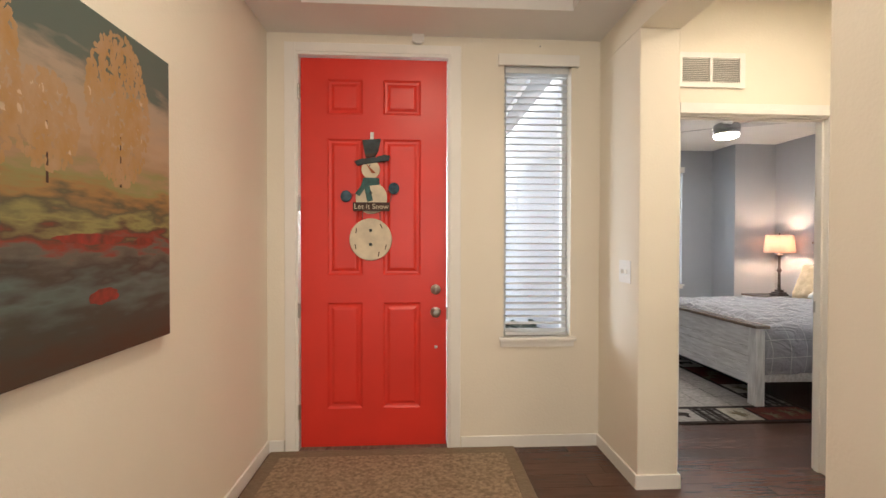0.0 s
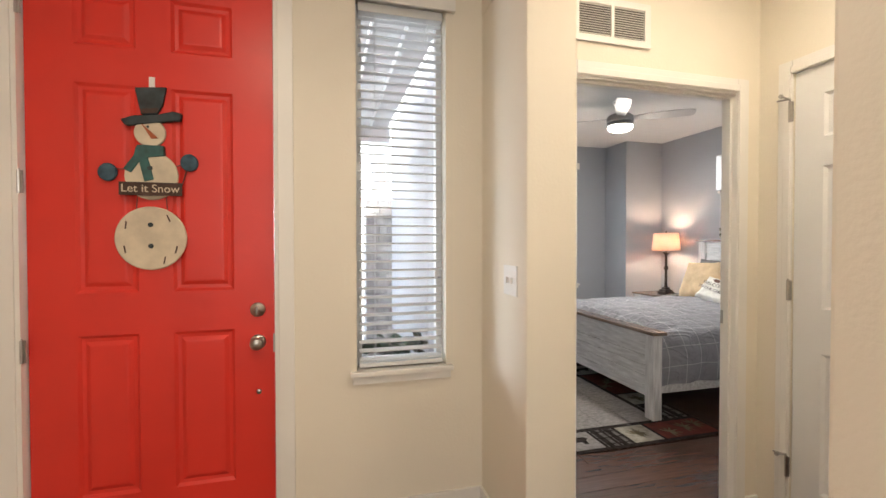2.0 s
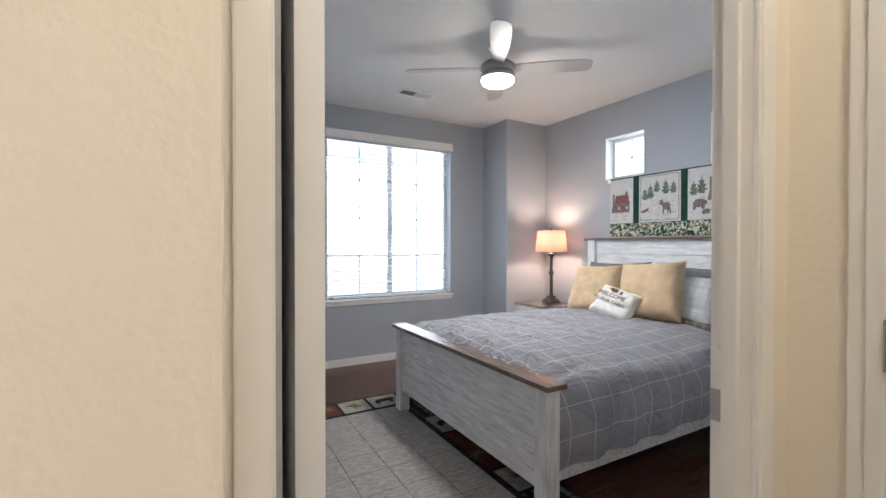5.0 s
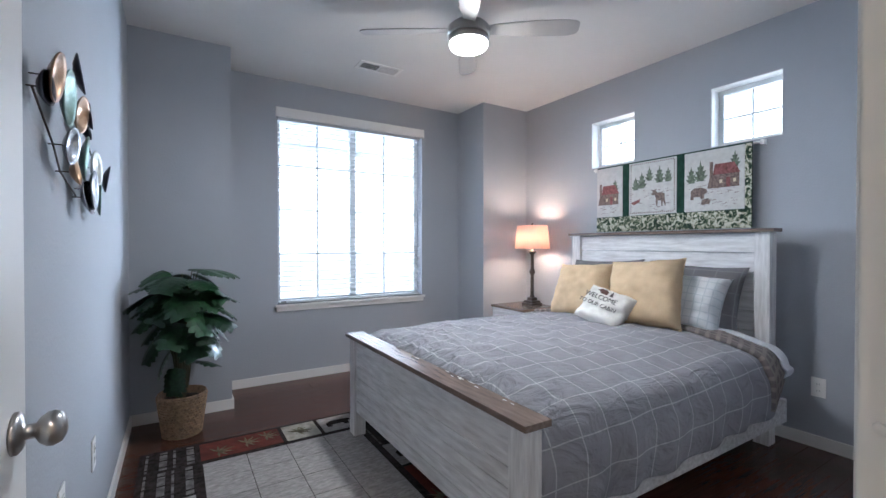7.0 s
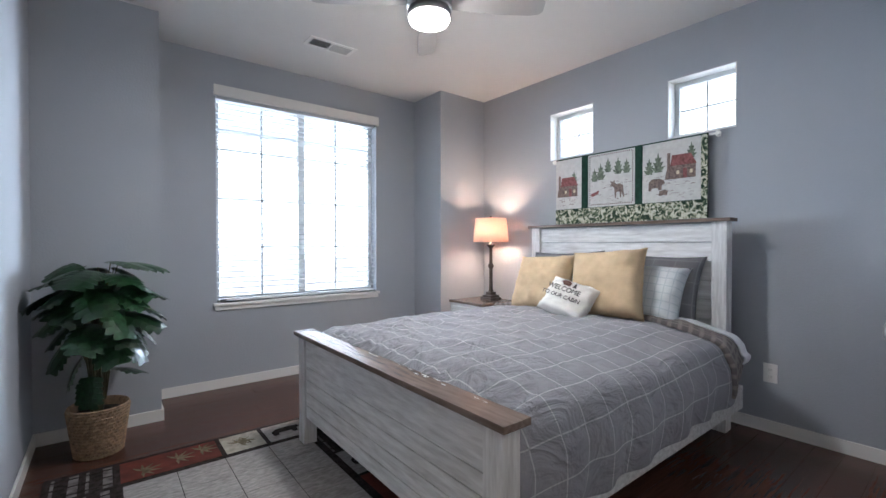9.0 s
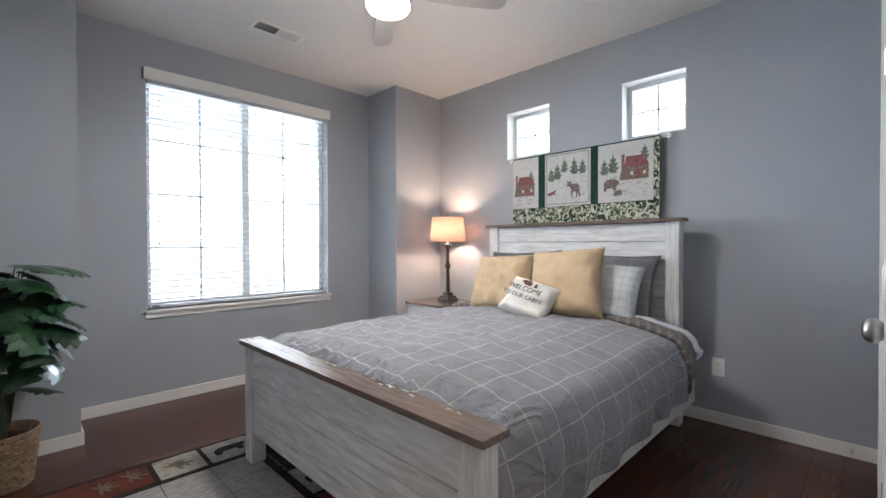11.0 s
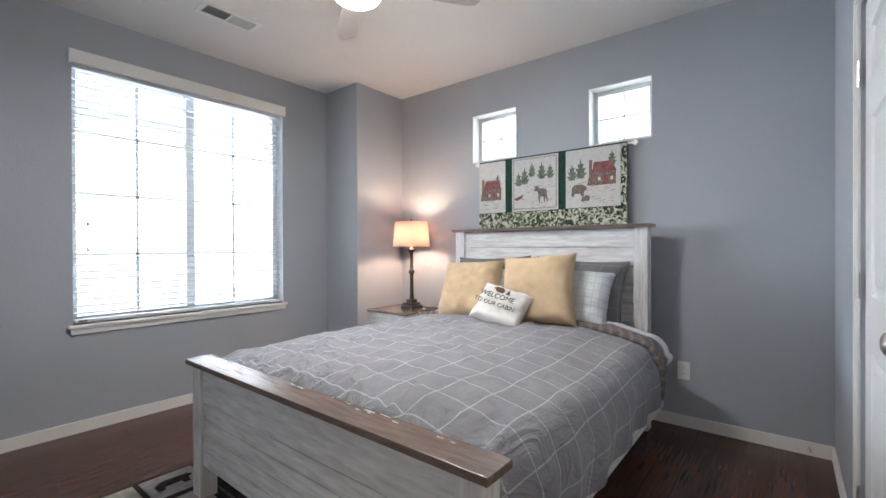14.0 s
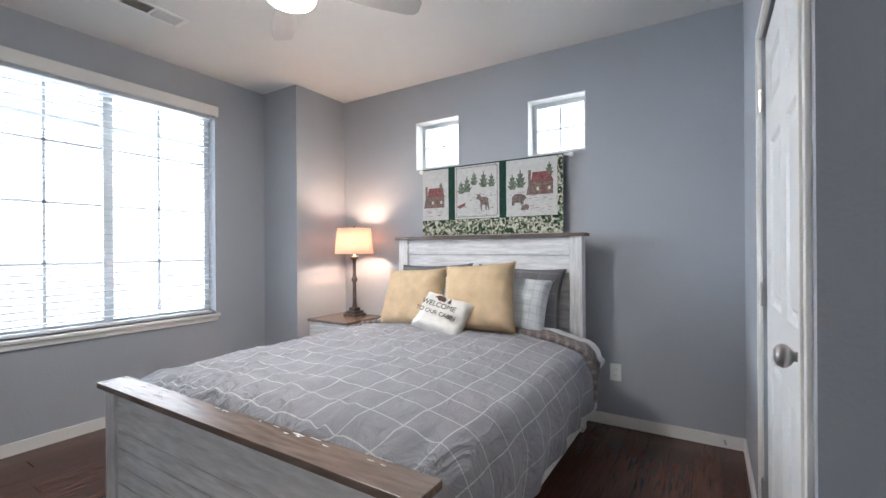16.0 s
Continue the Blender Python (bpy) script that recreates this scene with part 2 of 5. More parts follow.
DISCS = {"bronze": disc_mat("hammered_bronze", (0.42, 0.27, 0.17), 0.3), "steel": disc_mat("hammered_steel", (0.42, 0.43, 0.45), 0.25),
         "green": disc_mat("green_patina_metal", (0.26, 0.36, 0.30), 0.33), "dark": disc_mat("blackened_metal", (0.06, 0.06, 0.07), 0.35),
         "pale": disc_mat("pale_silver_metal", (0.60, 0.60, 0.55), 0.28)}


# ---- builders ----
def mesh_object(name, bm, material):
    me = bpy.data.meshes.new(name)
    bmesh.ops.recalc_face_normals(bm, faces=bm.faces)
    bm.to_mesh(me)
    bm.free()
    if material:
        me.materials.append(material)
    return new(name, me)


def smooth(ob):
    for p in ob.data.polygons:
        p.use_smooth = True
    return ob


def part(name, bm, material, parent, label="", soft=False):
    ob = mesh_object(name, bm, material)
    ob.parent = parent
    if soft:
        smooth(ob)
    if label:
        tagged(ob, label)
    return ob


def thing(name, label, category, m=None, group=""):
    ob = new(name)
    ob.empty_display_size = 0.1
    if m is not None:
        ob.matrix_world = m
    return tagged(ob, label, category, group)


def structure(name, bm, material, label, category):
    return tagged(mesh_object(name, bm, material), label, category, kind="structure")


def box(bm, x0, x1, y0, y1, z0, z1, bevel=0.0, turn=None):
    """Adds a box, with its edges rounded by bevel; turn: a matrix laid on it."""
    made = bmesh.ops.create_cube(bm, size=1.0)["verts"]
    m = Matrix.Translation(((x0 + x1) / 2, (y0 + y1) / 2, (z0 + z1) / 2)) @ Matrix.Diagonal((abs(x1 - x0), abs(y1 - y0), abs(z1 - z0), 1))
    bmesh.ops.transform(bm, matrix=(turn @ m) if turn else m, verts=made)
    if bevel:
        edges = list({e for v in made for e in v.link_edges})
        bmesh.ops.bevel(bm, geom=edges, offset=bevel, segments=2, profile=0.6, affect="EDGES")
    return bm


def boxes(*items, bevel=0.0):
    bm = bmesh.new()
    for it in items:
        box(bm, *it, bevel=bevel)
    return bm


def lathe(profile, segments=32, m=None):
    """A turned shape round z from (radius, height) pairs."""
    bm = bmesh.new()
    rings = []
    for r, z in profile:
        if r < 1e-5:
            rings.append([bm.verts.new((0, 0, z))])
        else:
            rings.append([bm.verts.new((r * math.cos(2 * math.pi * i / segments), r * math.sin(2 * math.pi * i / segments), z)) for i in range(segments)])
    for a, b in zip(rings, rings[1:]):
        for i in range(segments):
            j = (i + 1) % segments
            vs = [a[i % len(a)], a[j % len(a)], b[j % len(b)], b[i % len(b)]]
            vs = list(dict.fromkeys(vs))
            if len(vs) > 2:
                bm.faces.new(vs)
    if m:
        bmesh.ops.transform(bm, matrix=m, verts=bm.verts)
    return bm


def rod(bm, a, b, r0, r1=None, n=10):
    """A tapered round bar from a to b."""
    a, b = Vector(a), Vector(b)
    r1 = r0 if r1 is None else r1
    d = b - a
    made = bmesh.ops.create_cone(bm, cap_ends=True, segments=n, radius1=r0, radius2=r1, depth=d.length)["verts"]
    bmesh.ops.transform(bm, matrix=Matrix.Translation((a + b) / 2) @ d.to_track_quat("Z", "Y").to_matrix().to_4x4(), verts=made)
    return bm


def plate(outline, depth, m=None, bevel=0.0):
    """A board cut to an outline in its own x-z plane; it reaches from y = 0 to y = -depth."""
    bm = bmesh.new()
    f = bm.faces.new([bm.verts.new((x, 0, z)) for x, z in outline])
    ext = bmesh.ops.extrude_face_region(bm, geom=[f])
    bmesh.ops.translate(bm, vec=(0, -depth, 0), verts=[v for v in ext["geom"] if isinstance(v, bmesh.types.BMVert)])
    if bevel:
        bmesh.ops.bevel(bm, geom=[e for e in bm.edges], offset=bevel, segments=1, affect="EDGES")
    if m:
        bmesh.ops.transform(bm, matrix=m, verts=bm.verts)
    return bm


def oval(rx, rz, n=28, cx=0, cz=0):
    return [(cx + rx * math.cos(2 * math.pi * i / n), cz + rz * math.sin(2 * math.pi * i / n)) for i in range(n)]


def lettering(name, words, size, m, material, parent, depth=0.0015):
    cu = bpy.data.curves.new(name, "FONT")
    cu.body, cu.size, cu.align_x, cu.align_y, cu.extrude = words, size, "CENTER", "CENTER", depth
    tmp = new(name, cu)
    bpy.context.view_layer.update()
    me = bpy.data.meshes.new_from_object(tmp.evaluated_get(bpy.context.evaluated_depsgraph_get()))
    bpy.data.objects.remove(tmp)
    me.materials.clear()
    me.materials.append(material)
    ob = new(name, me)
    ob.parent = parent
    ob.matrix_basis = m
    return ob


# ---- structure ----
XL, YD, XS, YP, XP = -1.06, 2.44, 1.02, 1.94, 1.238
YH, YB, YN, XC = 2.02, 2.22, 2.092, 2.275
BL, BR, BB, CY, CZ = 1.30, 4.85, 5.96, 5.50, 2.685
CXL, CXR = 1.92, 4.26
DL, DR, DT = 1.262, 2.15, 2.005
YBACK = -2.6

structure("floor", boxes((-3, 6.0, YBACK - 0.2, 6.2, -0.12, -0.012)), SUB, "dark brown wood laminate floor through both rooms", "floor")
structure("ground", boxes((-400, 400, -400, 400, -0.5, -0.13)), CONC, "pale concrete ground outside the house", "ground")

# entry shell
structure("wall_entry_west", boxes((XL - 0.12, XL, YBACK, YD + 0.14, 0, 3.0)), CREAM, "cream painted wall behind the landscape canvas", "wall")
WX0, WX1, WZ0, WZ1 = 0.405, 0.835, 0.70, 2.44
DX0, DX1, DZ1 = -0.868, 0.046, 2.445
structure("wall_entry_north", boxes((XL, DX0 - 0.02, YD, YD + 0.14, 0, 3.0), (DX0 - 0.02, DX1 + 0.02, YD, YD + 0.14, DZ1 + 0.02, 3.0),
                                    (DX1 + 0.02, WX0, YD, YD + 0.14, 0, 3.0), (WX0, WX1, YD, YD + 0.14, 0, WZ0), (WX0, WX1, YD, YD + 0.14, WZ1, 3.0),
                                    (WX1, XP, YD, YD + 0.14, 0, 3.0)), CREAM, "cream painted wall with the front door and a narrow window", "wall")
structure("wall_entry_stub", boxes((XS, XP, YP, YD, 0, 2.42), bevel=0.008), CREAM, "cream painted short wall with rounded corner and light switch", "wall")
structure("wall_header", boxes((XS, XP, 0.9, YD, 2.42, 3.0)), CREAM, "cream painted header over the hall opening", "wall")
structure("wall_entry_east", boxes((XS, XP, YBACK, 0.9, 0, 3.0), bevel=0.008), CREAM, "plain cream painted wall of the entry", "wall")
structure("wall_entry_south", boxes((XL - 0.12, XP, YBACK - 0.12, YBACK, 0, 3.0)), CREAM, "plain cream wall closing the entry", "wall")
structure("ceiling_entry", boxes((XL, -0.76, YBACK, YD, 2.58, 2.68), (0.72, XS, YBACK, YD, 2.58, 2.68), (-0.76, 0.72, 2.10, YD, 2.58, 2.68),
                                 (-0.76, 0.72, YBACK, -1.2, 2.58, 2.68), (XL, XS, YBACK, YD, 2.80, 2.9),
                                 (-0.80, -0.76, -1.2, 2.10, 2.68, 2.80), (0.72, 0.76, -1.2, 2.10, 2.68, 2.80), (-0.76, 0.72, 2.10, 2.14, 2.68, 2.80)), CEIL,
          "white entry ceiling with a recessed tray", "ceiling")

# hall between entry and bedroom
structure("wall_hall_north", boxes((XP, DL, YH, YH + 0.04, 0, 3.0), (DL, DR, YH, YH + 0.04, DT, 3.0), (DR, XC + 0.1, YH, YH + 0.04, 0, 3.0)), CREAM,
          "cream painted hall wall around the bedroom doorway", "wall")
HY0, HY1 = 1.07, 1.862
structure("wall_hall_east", boxes((XC, XC + 0.12, HY1, YH, 0, 3.0), (XC, XC + 0.12, HY0, HY1, 2.045, 3.0), (XC, XC + 0.12, 0.6, HY0, 0, 3.0)), CREAM,
          "cream painted hall wall around a closet door", "wall")
structure("wall_hall_south", boxes((XP, XC + 0.12, 0.5, 0.6, 0, 3.0)), CREAM, "plain cream wall closing the hall", "wall")
structure("ceiling_hall", boxes((XP, XC + 0.12, 0.5, YH, 2.74, 2.84)), CEIL, "white hall ceiling", "ceiling")

# bedroom shell
KX0, KX1 = 2.90, 3.82
structure("wall_bedroom_south", boxes((BL - 0.2, DL, YH + 0.04, YN, 0, CZ), (DL, DR, YH + 0.04, YN, DT, CZ), (DR, 2.81, YH + 0.04, YN, 0, CZ), (2.81, KX0, YH + 0.06, YB, 0, CZ),
                                      (KX0, KX1, YH + 0.06, YB, 2.045, CZ), (KX1, BR + 0.14, YH + 0.06, YB, 0, CZ)), BLUE, "blue grey bedroom wall with doorway and closet door", "wall")
structure("wall_closet_back", boxes((KX0 - 0.1, KX1 + 0.1, YH - 0.2, YH + 0.055, 0, CZ)), BLUE, "plain wall closing the closet", "wall")
structure("wall_bedroom_west", boxes((BL - 0.2, BL, YN, BB + 0.16, 0, CZ)), BLUE, "blue grey textured bedroom wall with metal disc art", "wall")
structure("wall_pilaster_west", boxes((BL, CXL, CY, BB, 0, CZ)), BLUE, "blue grey boxed corner beside the window", "wall")
structure("wall_pilaster_east", boxes((CXR, BR, CY, BB, 0, CZ)), BLUE, "blue grey boxed corner behind the lamp", "wall")
VX0, VX1, VZ0, VZ1 = 2.335, 3.79, 0.69, 2.40
structure("wall_bedroom_north", boxes((BL, VX0, BB, BB + 0.16, 0, CZ), (VX0, VX1, BB, BB + 0.16, 0, VZ0), (VX0, VX1, BB, BB + 0.16, VZ1, CZ), (VX1, BR + 0.16, BB, BB + 0.16, 0, CZ)), BLUE,
          "blue grey bedroom wall with a large window", "wall")
S1, S2, SZ0, SZ1 = (4.183, 4.623), (3.143, 3.577), 1.922, 2.343
structure("wall_bedroom_east", boxes((BR, BR + 0.16, YB, S2[0], 0, CZ), (BR, BR + 0.16, S2[1], S1[0], 0, CZ), (BR, BR + 0.16, S1[1], BB, 0, CZ),
                                     (BR, BR + 0.16, S2[0], S2[1], 0, SZ0), (BR, BR + 0.16, S2[0], S2[1], SZ1, CZ), (BR, BR + 0.16, S1[0], S1[1], 0, SZ0), (BR, BR + 0.16, S1[0], S1[1], SZ1, CZ)), BLUE,
          "blue grey bedroom wall with two small high windows", "wall")
structure("ceiling_bedroom", boxes((BL - 0.2, BR + 0.16, YH + 0.04, BB + 0.16, CZ, CZ + 0.12)), CEIL, "white bedroom ceiling", "ceiling")
structure("roof", boxes((-1.5, XP - 0.02, YBACK - 0.3, YD + 0.14, 3.0, 3.1), (XP - 0.02, 5.2, YBACK - 0.3, BB + 0.16, 3.0, 3.1)), STUCCO, "flat roof over the rooms", "roof")


def baseboard(x0, x1, y0, y1):
    structure("baseboard", boxes((x0, x1, y0, y1, -0.005, 0.075), bevel=0.004), TRIM, "white painted baseboard along the wall", "baseboard")


T = 0.013
baseboard(XL, XL + T, YBACK, YD)
baseboard(XL + T, DX0 - 0.09, YD - T, YD)
baseboard(DX1 + 0.09, XS - T, YD - T, YD)
baseboard(XS - T, XS, YP, YD)
baseboard(XS - T, XP + T, YP - T, YP)
baseboard(XP, XP + T, YP, YH)
baseboard(XS - T, XS, YBACK, 0.9)
baseboard(DR + 0.042, XC, YH - T, YH)
baseboard(BL, BL + T, 2.96, CY)
baseboard(BL + T, CXL + T, CY - T, CY)
baseboard(CXL, CXL + T, CY, BB)
baseboard(CXL + T, CXR - T, BB - T, BB)
baseboard(CXR - T, CXR, CY, BB)
baseboard(CXR - T, BR, CY - T, CY)
baseboard(BR - T, BR, YB, CY - T)
baseboard(KX1 + 0.06, BR - T, YB, YB + T)
baseboard(DR + 0.074, 2.81, YN, YN + T)


def casing(name, x0, x1, top, face, out, width=0.06):
    """Moulded casing on a wall that faces along y; out: -1 or 1."""
    bm = bmesh.new()
    for w, d, k in ((width, 0.012, 0.0), (width * 0.55, 0.018, 0.004)):
        a, b = sorted((face, face + out * d))
        box(bm, x0 - w, x0 - k, a, b, 0, top + w, 0.003)
        box(bm, x1 + k, x1 + w, a, b, 0, top + w, 0.003)
        box(bm, x0 - k + 0.001, x1 + k - 0.001, a, b, top + k, top + w - 0.001, 0.003)
    return structure(name, bm, TRIM, "white moulded casing round the doorway", "trim")


casing("trim_doorway", DL + 0.02, DR - 0.017, DT - 0.010, YH, -1, 0.064)
casing("trim_doorway", DL + 0.012, DR + 0.022, DT - 0.008, YN, 1, 0.05)
structure("trim_jamb", boxes((DL - 0.001, DL + 0.016, YH - 0.002, YN + 0.002, 0, DT), (DR - 0.016, DR + 0.001, YH - 0.002, YN + 0.002, 0, DT), (DL + 0.016, DR - 0.016, YH - 0.002, YN + 0.002, DT - 0.018, DT),
                             (DR - 0.028, DR - 0.016, YH + 0.02, YH + 0.048, 0, DT - 0.018), (DL + 0.016, DR - 0.028, YH + 0.02, YH + 0.048, DT - 0.03, DT - 0.018)), TRIM, "white door jamb and stop of the bedroom doorway", "trim")
bm = boxes((DX0 - 0.085, DX0 - 0.02, YD - 0.012, YD, 0, DZ1 + 0.075), (DX1 + 0.02, DX1 + 0.085, YD - 0.012, YD, 0, DZ1 + 0.075), (DX0 - 0.02, DX1 + 0.02, YD - 0.012, YD, DZ1 + 0.02, DZ1 + 0.075), bevel=0.003)
structure("trim_front_door", bm, TRIM, "cream casing round the red front door", "trim")
structure("trim_front_jamb", boxes((DX0 - 0.021, DX0 - 0.004, YD - 0.004, YD + 0.13, 0, DZ1 + 0.02), (DX1 + 0.004, DX1 + 0.021, YD - 0.004, YD + 0.13, 0, DZ1 + 0.02), (DX0 - 0.004, DX1 + 0.004, YD - 0.004, YD + 0.13, DZ1 + 0.004, DZ1 + 0.021)), TRIM, "cream front door jamb", "trim")
structure("threshold", boxes((DX0, DX1, YD - 0.01, YD + 0.13, -0.005, 0.012), bevel=0.003), BARN, "worn bronze threshold under the front door", "threshold")
casing("trim_closet", KX0, KX1, 2.035, YB, 1, 0.057)
bm = bmesh.new()
for w, d, k in ((0.06, 0.012, 0.0), (0.034, 0.018, 0.004)):
    box(bm, XC - d, XC, HY1 + k, HY1 + w, 0, 2.04 + w, 0.003)
    box(bm, XC - d, XC, HY0 - w, HY0 - k, 0, 2.04 + w, 0.003)
    box(bm, XC - d, XC, HY0 - k + 0.001, HY1 + k - 0.001, 2.04 + k, 2.04 + w - 0.001, 0.003)
structure("trim_hall_closet", bm, TRIM, "cream moulded casing round the hall closet door", "trim")


# ---- doors ----
def panel_door(name, label, width, height, thick, m, material, panels, group=""):
    """A moulded panel door; x across, face towards -y at y = 0, z up. panels: x0, x1, z0, z1."""
    door = tagged(new(name), label, "door", group, kind="structure")
    door.matrix_world = m
    bm = bmesh.new()
    xs = sorted({0.0, width, *[v for p in panels for v in p[:2]]})
    zs = sorted({0.0, height, *[v for p in panels for v in p[2:]]})
    for a, b in zip(xs, xs[1:]):
        for c, d in zip(zs, zs[1:]):
            inside = any(p[0] <= a and b <= p[1] and p[2] <= c and d <= p[3] for p in panels)
            box(bm, a, b, 0.012 if inside else 0, thick - (0.012 if inside else 0), c, d)
    bmesh.ops.remove_doubles(bm, verts=bm.verts, dist=1e-5)
    part("slab", bm, material, door)
    for side in (0, 1):
        for x0, x1, z0, z1 in panels:
            bm = bmesh.new()
            ring = []
            for inset, depth in ((0, 0.0), (0.012, 0.010), (0.026, 0.0115), (0.042, 0.003), (0.05, 0.002)):
                y = depth if side == 0 else thick - depth
                ring.append([bm.verts.new(v) for v in ((x0 + inset, y, z0 + inset), (x1 - inset, y, z0 + inset), (x1 - inset, y, z1 - inset), (x0 + inset, y, z1 - inset))])
            for r, q in zip(ring, ring[1:]):
                for i in range(4):
                    bm.faces.new((r[i], r[(i + 1) % 4], q[(i + 1) % 4], q[i]))
            bm.faces.new(ring[-1])
            part("panel", bm, material, door)
    return door


def six_panels(w, h):
    s, mid = w * 0.145, w * 0.13
    c = w / 2
    rows = ((0.105 * h, 0.400 * h), (0.494 * h, 0.790 * h), (0.850 * h, 0.940 * h))
    return [(a, b, z0, z1) for z0, z1 in rows for a, b in ((s, c - mid / 2), (c + mid / 2, w - s))]


def knob(parent, x, z, y=0.0, out=-1, name="knob"):
    m = Matrix.Translation((x, y, z)) @ Euler((radians(90 if out < 0 else -90), 0, 0)).to_matrix().to_4x4()
    return part(name, lathe([(0, 0), (0.033, 0), (0.033, 0.005), (0.027, 0.010), (0.012, 0.013), (0.012, 0.026), (0.020, 0.031), (0.027, 0.040), (0.028, 0.048), (0.023, 0.058), (0.012, 0.063), (0, 0.064)], 28, m), STEEL, parent, "brushed nickel knob", True)


def hinge(parent, x, y, z, axis=0):
    bm = bmesh.new()
    rod(bm, (x, y, z - 0.045), (x, y, z + 0.045), 0.0065)
    rod(bm, (x, y, z + 0.045), (x, y, z + 0.052), 0.0045, 0.002)
    box(bm, x - 0.012, x + 0.012, y + 0.003, y + 0.006, z - 0.044, z + 0.044)
    return part("hinge", bm, STEEL, parent, "nickel hinge")


W = DX1 - DX0
P6 = [(0.161, 0.381, 0.237, 0.904), (0.509, 0.745, 0.237, 0.904), (0.161, 0.381, 1.077, 1.93), (0.509, 0.745, 1.077, 1.93), (0.161, 0.381, 2.083, 2.30), (0.509, 0.745, 2.083, 2.30)]
front = panel_door("door_front", "closed red painted six-panel front door", W - 0.006, 2.428, 0.045, pose(DX0 + 0.003, YD + 0.030, 0.014), RED, P6)
knob(front, 0.840, 0.842)
part("deadbolt", lathe([(0, 0), (0.032, 0), (0.032, 0.006), (0.026, 0.012), (0.010, 0.014), (0.010, 0.016), (0, 0.016)], 28, Matrix.Translation((0.840, 0, 0.986)) @ Euler((radians(90), 0, 0)).to_matrix().to_4x4()), STEEL, front, "nickel deadbolt plate", True)
part("thumb_turn", boxes((0.835, 0.845, -0.034, -0.014, 0.968, 1.004), bevel=0.003), STEEL, front)
part("door_bolt", lathe([(0, 0), (0.011, 0), (0.010, 0.006), (0, 0.008)], 16, Matrix.Translation((0.843, 0, 0.620)) @ Euler((radians(90), 0, 0)).to_matrix().to_4x4()), STEEL, front)
for z in (0.23, 0.86, 1.52, 2.21):
    hinge(front, -0.006, -0.030, z)
part("latch_plate", boxes((W - 0.008, W + 0.012, -0.030, -0.026, 0.80, 0.88)), STEEL, front)
part("top_latch", boxes((W - 0.006, W + 0.014, -0.036, -0.02, 2.37, 2.395), bevel=0.003), PLASTIC, front)

bed_door = panel_door("door_bedroom", "white six-panel bedroom door standing open against the wall", 0.81, 2.0, 0.035, pose(0, 0, 0), DOORW, six_panels(0.81, 2.0))
bed_door.matrix_world = pose(1.354, 2.12, 0.012, 0, 0, 89.6)
knob(bed_door, 0.752, 0.915)
closet = panel_door("door_closet", "closed white six-panel closet door with nickel knob", KX1 - KX0 - 0.008, 2.02, 0.035, pose(KX1 - 0.004, YB - 0.012, 0.012, 0, 0, 180), DOORW, six_panels(KX1 - KX0 - 0.008, 2.02))
knob(closet, KX1 - KX0 - 0.085, 0.955)
for z in (0.25, 1.02, 1.78):
    hinge(closet, -0.004, -0.016, z)
part("strike_plate", boxes((KX1 - KX0 - 0.006, KX1 - KX0 + 0.004, -0.016, -0.013, 0.89, 0.96)), STEEL, closet)
hall_door = panel_door("door_hall_closet", "closed cream six-panel hall closet door", HY1 - HY0 - 0.008, 2.03, 0.035, pose(XC + 0.004, HY1 - 0.004, 0.012, 0, 0, -90), DOORW, six_panels(HY1 - HY0 - 0.008, 2.03))
for z in (0.28, 1.07, 1.86):
    hinge(hall_door, -0.006, -0.024, z)
for z in (0.335, 1.915):
    bm = bmesh.new()
    rod(bm, (-0.006, -0.024, z), (-0.006, -0.075, z + 0.008), 0.004)
    rod(bm, (-0.006, -0.030, z), (-0.045, -0.05, z), 0.004)
    rod(bm, (-0.006, -0.075, z + 0.008), (-0.006, -0.082, z + 0.008), 0.009)
    part("hinge_pin_stop", bm, STEEL, hall_door, "nickel hinge pin door stop")
strike = tagged(mesh_object("strike_plate", boxes((DR - 0.0185, DR - 0.0155, YN - 0.03, YN + 0.001, 0.90, 0.965)), STEEL), "nickel strike plate on the doorway jamb", "strike plate")
tagged(mesh_object("jamb_bumper", lathe([(0, 0), (0.006, 0), (0.005, 0.004), (0, 0.005)], 12, Matrix.Translation((DR - 0.016, YN - 0.012, 1.05)) @ Euler((0, radians(-90), 0)).to_matrix().to_4x4()), PLASTIC), "tiny bumper on the white door jamb", "bumper")


